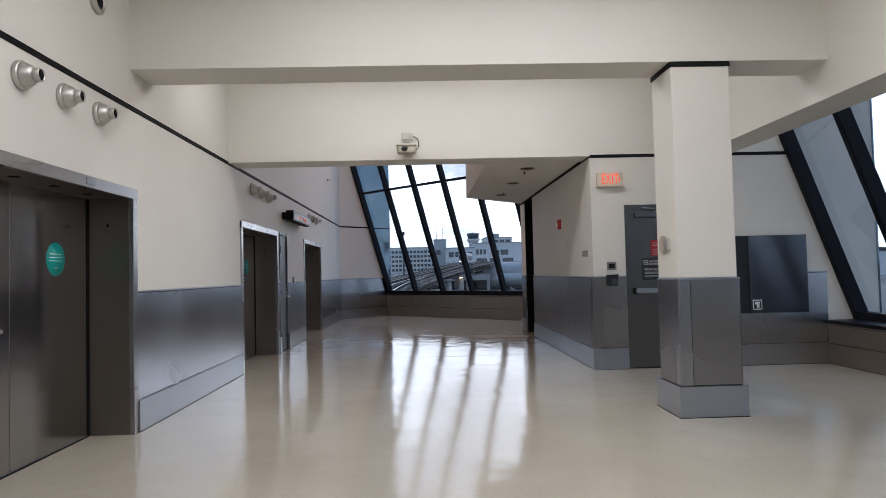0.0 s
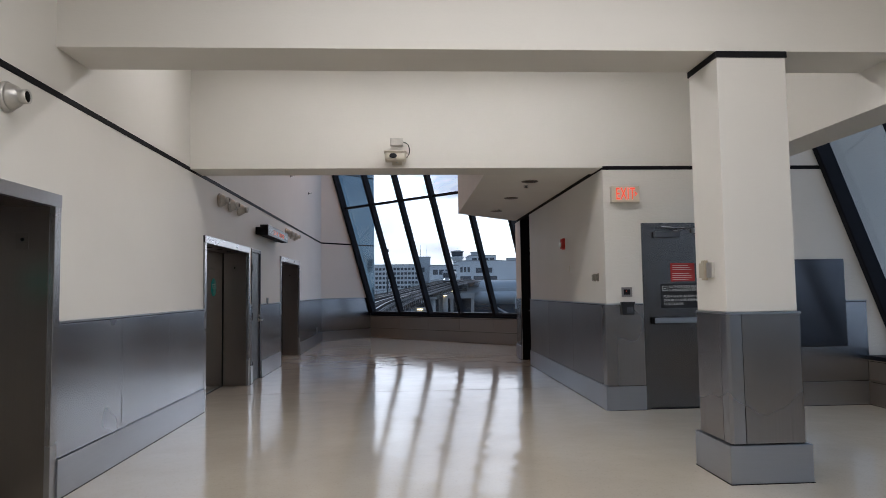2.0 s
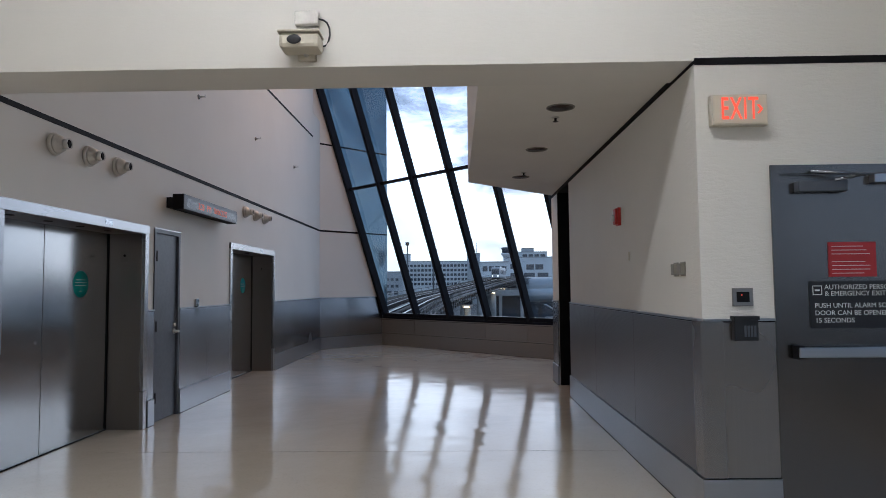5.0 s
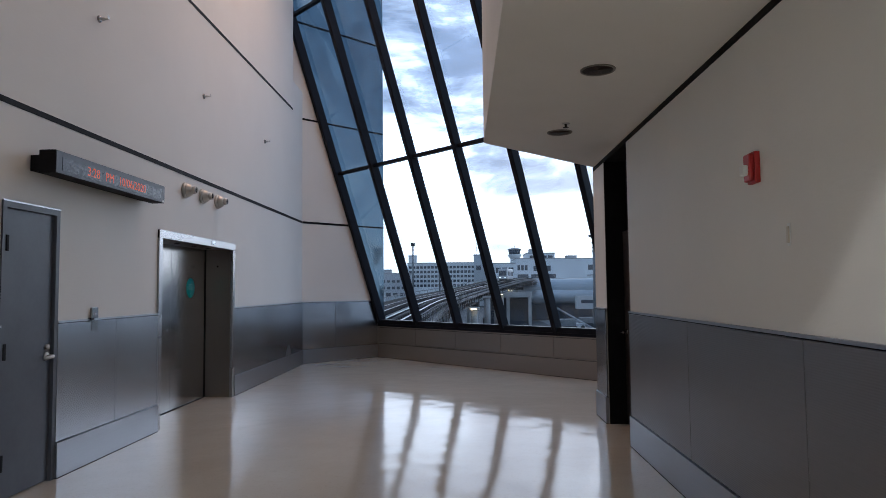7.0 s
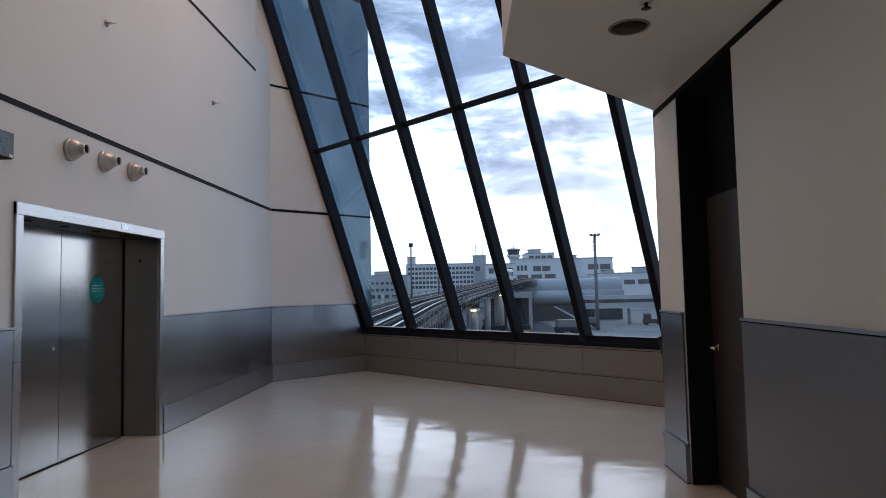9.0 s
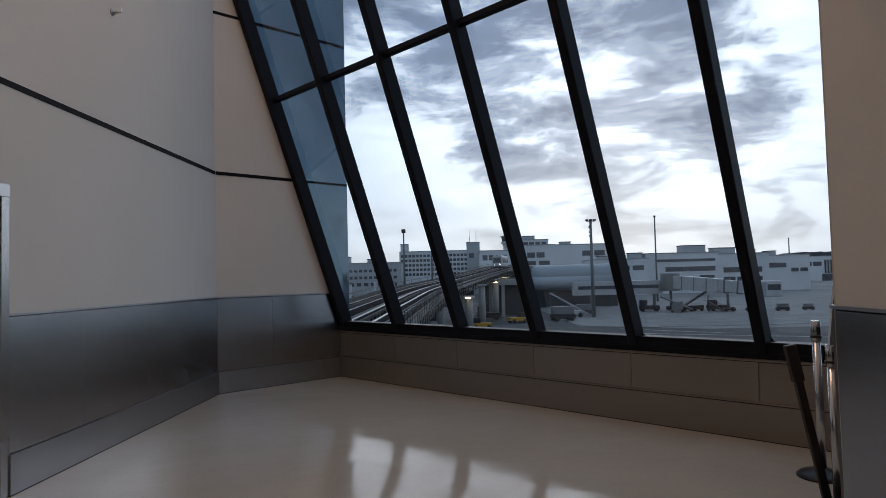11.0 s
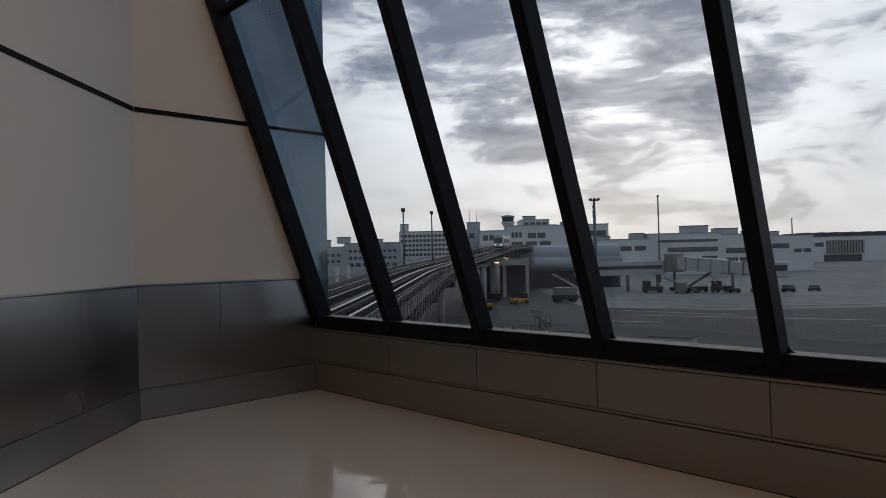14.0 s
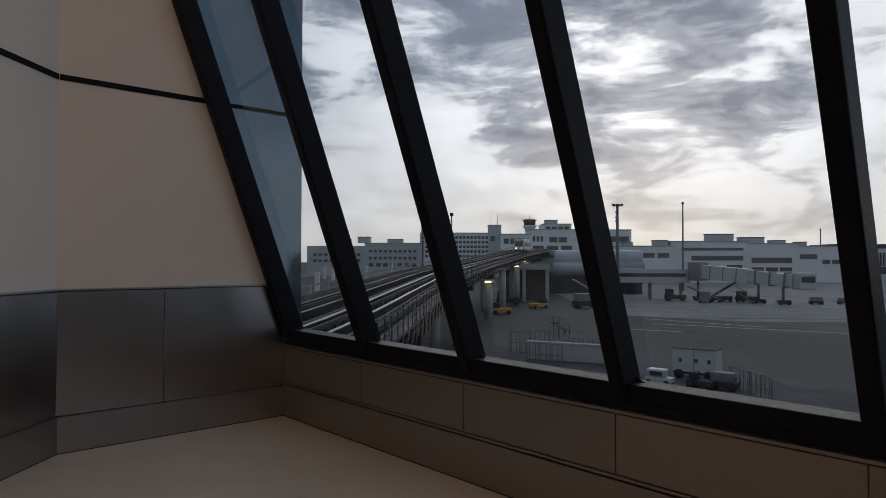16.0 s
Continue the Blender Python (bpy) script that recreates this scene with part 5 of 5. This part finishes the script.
roof_unit(98, 108, 290, 9.4, 12.2); roof_unit(113, 122, 294, 8.6, 11.0); roof_unit(76, 81, 288, 7.4, 9.6); roof_unit(63, 67, 288, 7.4, 8.6); roof_unit(126, 131, 295, 8.6, 9.8); roof_unit(139, 142, 300, 7.6, 9.3)
# hangar with a scalloped roof
hg = building("hangar", "grey hangar with a scalloped vault roof", [(244, 420, 480, 515, 9.6)], FACADE, [(249, 262, 480, 3.0, 3.0, 2, 0.9)])
for k in range(15):
    part("vault", lathe([(5.0, 0.0), (5.0, 34)], pose(252 + 10.6 * k, 515, 8.2, 90), 20), CONC2, hg)
part("louvre_back", boxes(((264, 479.5, -2.0), (290, 480.1, 7.2))), DARKMETAL, hg)
for k in range(13):
    part("louvre", boxes(((264.6 + 2.0 * k, 479.0, -1.8), (265.6 + 2.0 * k, 479.6, 7.0))), CONC, hg)
part("hangar_door", boxes(((262, 479.6, GZ), (288, 480.1, -2.6))), WINDARK, hg)


def light_pole(x, y, top, arms, z0=GZ, r=0.16):
    p = empty("light_pole", pose(x, y, z0), "tall grey apron light pole", "light pole", "light poles outside")
    h = top - z0
    part("shaft", lathe([(r * 1.6, 0), (r * 1.3, h * 0.5), (r, h)], None, 12), GALV, p)
    if arms:
        part("crossbar", boxes(((-0.9, -0.12, h - 0.25), (0.9, 0.12, h - 0.05))), GALV, p)
        for a in (-0.8, 0.0, 0.8):
            part("lamp_head", boxes(((a - 0.28, -0.6, h - 0.1), (a + 0.28, 0.1, h + 0.25)), bevel=0.05), DARKMETAL, p)
        for z in (h - 1.6, h - 2.6, h - 3.4):
            part("step_bracket", boxes(((-0.45, -0.06, z), (0.25, 0.06, z + 0.35))), DARKMETAL, p)
    else:
        part("lamp_head", boxes(((-0.3, -0.3, h - 0.2), (0.3, 0.3, h + 0.35)), bevel=0.06), DARKMETAL, p)
    return p


light_pole(29.0, 150, 12.6, True, GZ, 0.26)
light_pole(62.5, 217, 18.7, False, GZ, 0.2)
light_pole(-7.0, 112, 8.6, False, 0.0, 0.1)
light_pole(-3.4, 128, 9.2, False, 0.6, 0.1)
light_pole(160, 330, 16, False, GZ, 0.25)

# ---- passenger bridge and ground equipment ----
jb = empty("passenger_bridge", pose(-1.4, 0, 0), "grey telescopic passenger bridge on wheeled legs", "jet bridge")
jm = look((53, 168.5, -0.9), (67.0, 152.5, -2.6))


def along(m, lo, hi, bevel=0.05):
    bm = boxes((lo, hi), bevel=bevel)
    bm.transform(m)
    return bm


BRIDGE = plain("pale_bridge_panels", (0.40, 0.41, 0.41), 0.5, 0.2, 0.08, 0.7)
part("outer_tunnel", along(jm, (-1.5, -1.5, -11.5), (1.5, 1.5, 0)), BRIDGE, jb)
part("inner_tunnel", along(jm, (-1.25, -1.25, -20.5), (1.25, 1.25, -11)), BRIDGE, jb)
for z in (-3, -6, -9, -13, -16, -19):
    part("rib", along(jm, (-1.56, -1.56, z - 0.12), (1.56, 1.56, z + 0.12), 0.02), GALV, jb)
part("cab", boxes(((65.8, 149.8, -4.2), (69.2, 153.2, -0.9)), bevel=0.25), BRIDGE, jb)
part("cab_window", boxes(((66.2, 149.7, -2.8), (68.8, 149.9, -1.6))), WINDARK, jb)
part("rotunda", lathe([(2.2, -3.0), (2.2, 0.9), (2.4, 1.0), (2.4, 1.3)], pose(52.5, 169, 0), 20), BRIDGE, jb)
for x, y, z in ((52.5, 169, -3.0), (61.5, 158.5, -3.6), (65.0, 155, -3.9)):
    part("leg", lathe([(0.3, GZ + 0.5), (0.3, z)], pose(x, y, 0), 12), GALV, jb)
    part("bogie", boxes(((x - 1.1, y - 0.6, GZ + 0.25), (x + 1.1, y + 0.6, GZ + 0.95)), bevel=0.1), DARKMETAL, jb)
    for sx in (-0.8, 0.8):
        part("wheel", lathe([(0.45, -0.2), (0.5, -0.1), (0.5, 0.1), (0.45, 0.2)], pose(x + sx, y - 0.75, GZ + 0.5, 90), 16), RUBBER, jb)
part("fixed_corridor", boxes(((30, 170, -3.6), (51, 173, -0.4)), bevel=0.05), BRIDGE, jb)
part("corridor_window", boxes(((31, 169.85, -2.2), (50, 170.05, -1.4))), WINDARK, jb)
for x in (34, 42, 49):
    part("corridor_leg", boxes(((x, 171, GZ), (x + 0.6, 171.6, -3.6))), GALV, jb)
part("stair", along(look((49, 165, -4.2), (55, 160, GZ + 0.2)), (-0.5, -0.15, -7.5), (0.5, 0.15, 0)), GALV, jb)


def cart(x, y, rz, kind, mt, label, s=1.0):
    """A small service vehicle: tractor, belt loader, van or dolly."""
    v = empty(kind, pose(x + far_shift(y), y, GZ, 0, 0, rz), label, "vehicle", "ground vehicles on the apron")
    L, W = 3.2 * s, 1.7 * s
    part("body", boxes(((-L / 2, -W / 2, 0.35 * s), (L / 2, W / 2, 1.0 * s)), bevel=0.08), mt, v)
    if kind == "belt_loader":
        bm = boxes(((-0.45, -0.12, -3.8 * s), (0.45, 0.12, 3.8 * s)), bevel=0.03)
        bm.transform(look((0, 0, 1.9 * s), (-4, 0, 0.4 * s)))
        part("conveyor", bm, mt, v)
    elif kind == "van":
        part("cabin", boxes(((-L / 2 + 0.1, -W / 2 + 0.06, 1.0 * s), (L / 2 - 0.7 * s, W / 2 - 0.06, 1.95 * s)), bevel=0.12), mt, v)
        part("windscreen", boxes(((-L / 2 + 0.4, -W / 2 + 0.03, 1.2 * s), (L / 2 - 1.0 * s, W / 2 - 0.03, 1.7 * s))), WINDARK, v)
    elif kind == "dolly":
        part("load", boxes(((-L / 2 + 0.2, -W / 2 + 0.1, 1.0 * s), (L / 2 - 0.2, W / 2 - 0.1, 2.0 * s)), bevel=0.05), GALV, v)
    else:
        part("cabin", boxes(((-L / 2 + 0.2, -W / 2 + 0.1, 1.0 * s), (-L / 2 + 1.3 * s, W / 2 - 0.1, 1.9 * s)), bevel=0.08), DARKMETAL, v)
    for sx in (-1, 1):
        for sy in (-1, 1):
            part("wheel", lathe([(0.3 * s, -0.12), (0.36 * s, -0.06), (0.36 * s, 0.06), (0.3 * s, 0.12)], pose(sx * L * 0.34, sy * W / 2, 0.36 * s, 90), 14), RUBBER, v)
    return v


cart(55.5, 163, 20, "belt_loader", DARKMETAL, "dark belt loader parked under the passenger bridge", 1.3)
cart(46.5, 166, -10, "tractor", DARKMETAL, "dark baggage tractor by the bridge stair", 1.4)
cart(51, 160, 65, "dolly", GALV, "grey loaded baggage dolly on the apron", 1.2)
cart(60.5, 162, 5, "tractor", DARKMETAL, "dark baggage tractor by the bridge legs", 1.3)
cart(72, 156, -12, "dolly", DARKMETAL, "low dark dolly beside the bridge cab", 0.8)
cart(78, 157, -12, "dolly", DARKMETAL, "low dark dolly on the open apron", 0.7)
cart(6.0, 127, 10, "tractor", YELLOW, "yellow service tractor below the guideway", 1.05)
cart(13.5, 140, 205, "tractor", YELLOW, "yellow service tractor before the concourse", 1.05)
cart(22.5, 142, 10, "dolly", DARKMETAL, "dark loaded dolly before the concourse", 1.4)
cart(26.0, 152, -160, "belt_loader", WHITEMETAL, "white belt loader with raised conveyor", 1.4)
cart(30, 158, 0, "dolly", DARKMETAL, "dark dolly beside the light pole", 1.2)
cart(8.5, 150, 0, "tractor", DARKMETAL, "dark tractor under the canopy", 1.5)
cart(14.6, 65.3, -35, "van", WHITEMETAL, "white van parked beside the trailer", 0.6)
cart(18.6, 63.9, -38, "dolly", DARKMETAL, "dark equipment dolly by the mesh fence", 0.6)
cart(17.2, 64.2, -38, "tractor", DARKMETAL, "dark small tractor by the box trailer", 0.6)
cart(0.5, 85, 20, "tractor", YELLOW, "yellow tractor beside the guideway pier", 0.9)

bt = empty("box_trailer", pose(17.8, 68.4, GZ, 0, 0, -32) @ Matrix.Scale(0.78, 4), "white box trailer with small dark marks", "trailer")
part("box", boxes(((-2.1, -1.2, 0.7), (2.1, 1.2, 2.9)), bevel=0.04), WHITEMETAL, bt)
part("roof", boxes(((-2.15, -1.25, 2.9), (2.15, 1.25, 2.98))), CONC2, bt)
part("chassis", boxes(((-2.0, -1.0, 0.45), (2.0, 1.0, 0.7))), DARKMETAL, bt)
for x in (-1.3, 0.2, 1.4):
    part("mark", boxes(((x - 0.12, -1.215, 1.6), (x + 0.16, -1.2, 2.0))), DARKMETAL, bt)
part("door_seam", boxes(((-0.03, -1.21, 0.75), (0.03, -1.2, 2.85))), GALV, bt)
for x in (-1.4, 1.4):
    part("wheel", lathe([(0.4, -0.15), (0.46, -0.08), (0.46, 0.08), (0.4, 0.15)], pose(x, -1.15, 0.46, 90), 16), RUBBER, bt)


def fence(a, b, h, n, label):
    f = empty("mesh_fence", pose(a[0], a[1], GZ, 0, 0, math.degrees(math.atan2(b[1] - a[1], b[0] - a[0]))), label, "fence", "fences on the apron")
    L = math.hypot(b[0] - a[0], b[1] - a[1])
    for k in range(n + 1):
        part("post", boxes(((L * k / n - 0.04, -0.04, 0), (L * k / n + 0.04, 0.04, h))), GALV, f)
    for z in (0.1, h / 2, h - 0.06):
        part("rail", boxes(((0, -0.025, z), (L, 0.025, z + 0.05))), GALV, f)
    for k in range(int(L / 0.5)):
        part("slat", boxes(((k * 0.5 + 0.2, -0.015, 0.1), (k * 0.5 + 0.28, 0.015, h - 0.06))), GALV, f)
    return f


fence((18.9, 64.6), (19.6, 59.6), 1.6, 4, "grey mesh fence beside parked equipment")
fence((4.0, 80.0), (9.0, 82.0), 2.2, 5, "grey railing before the low wall")
fence((5.2, 73.5), (8.0, 72.2), 2.0, 3, "grey mesh panel before the low wall")
fence((8.4, 79.5), (10.2, 84.0), 1.3, 3, "short grey handrail beside a ramp")
fence((10.5, 84.5), (14.5, 83.0), 1.1, 4, "low grey handrail beyond the low wall")


def steps_cart(x, y, rz, s):
    """Wheeled service steps: two stringers, treads and a rail."""
    v = empty("service_steps", pose(x, y, GZ, 0, 0, rz), "grey wheeled service steps parked on the apron", "steps", "service steps on the apron")
    for w in (-0.5, 0.5):
        part("stringer", tube([(0, w * s, 0.25), (2.4 * s, w * s, 1.9 * s)], 0.06, 6), GALV, v)
        part("handrail", tube([(0, w * s, 1.15), (2.4 * s, w * s, 2.8 * s), (3.2 * s, w * s, 2.8 * s)], 0.035, 6), GALV, v)
        part("leg", tube([(2.4 * s, w * s, 0.0), (2.4 * s, w * s, 2.8 * s)], 0.05, 6), DARKMETAL, v)
        part("leg", tube([(0.1, w * s, 0.0), (0.1, w * s, 1.2)], 0.05, 6), DARKMETAL, v)
    for k in range(6):
        part("tread", boxes(((0.05 + 0.4 * s * k, -0.5 * s, 0.28 + 0.275 * s * k), (0.05 + 0.4 * s * k + 0.3, 0.5 * s, 0.33 + 0.275 * s * k))), DARKMETAL, v)
    part("platform", boxes(((2.4 * s, -0.5 * s, 1.88 * s), (3.2 * s, 0.5 * s, 1.96 * s))), DARKMETAL, v)
    return v


steps_cart(12.0, 98.0, 215, 0.8)
steps_cart(58.5, 157.0, 170, 1.3)
lw = empty("low_wall", pose(9.5, 76, GZ, 0, 0, -22), "low pale blast wall on the apron", "wall")
part("wall", boxes(((-4.2, -0.3, 0), (4.2, 0.3, 1.5)), bevel=0.04), CONC, lw)
part("coping", boxes(((-4.3, -0.38, 1.5), (4.3, 0.38, 1.64))), CONC, lw)

# distant aircraft
LIVERY = plain("blue_livery", (0.04, 0.2, 0.5), 0.35, 0, 0.1, 0.3)
pl = empty("aircraft", pose(162, 352, GZ, 0, 0, 8), "white and blue airliner parked far off", "aircraft")
part("fuselage", lathe([(0.3, -17), (1.2, -14), (1.9, -9), (1.95, 9), (1.5, 13), (0.6, 15.5), (0.1, 16.3)], pose(0, 0, 4.0, 0, 90, 0), 20), WHITEMETAL, pl)
part("belly_stripe", boxes(((-12, -2.0, 3.4), (11, -1.7, 4.3)), bevel=0.1), LIVERY, pl)
part("tail_fin", slab([(-16.5, 5), (-11.5, 5.5), (-16, 10.5), (-18.5, 10.5)], -0.2, 0.2, 1), WHITEMETAL, pl)
part("wing", slab([(-3, -16), (-0.5, -16), (4, -1.5), (-2, -1.5)], 3.0, 3.3, 2), WHITEMETAL, pl)
part("engine", lathe([(0.9, -1.8), (1.05, 0), (0.8, 1.8)], pose(1.5, -5.5, 2.2, 0, 90, 0), 16), YELLOW, pl)
for x, y in ((10, 0), (-2, 2.6), (-2, -2.6)):
    part("landing_gear", boxes(((x - 0.5, y - 0.25, 0), (x + 0.5, y + 0.25, 2.4)), bevel=0.1), DARKMETAL, pl)
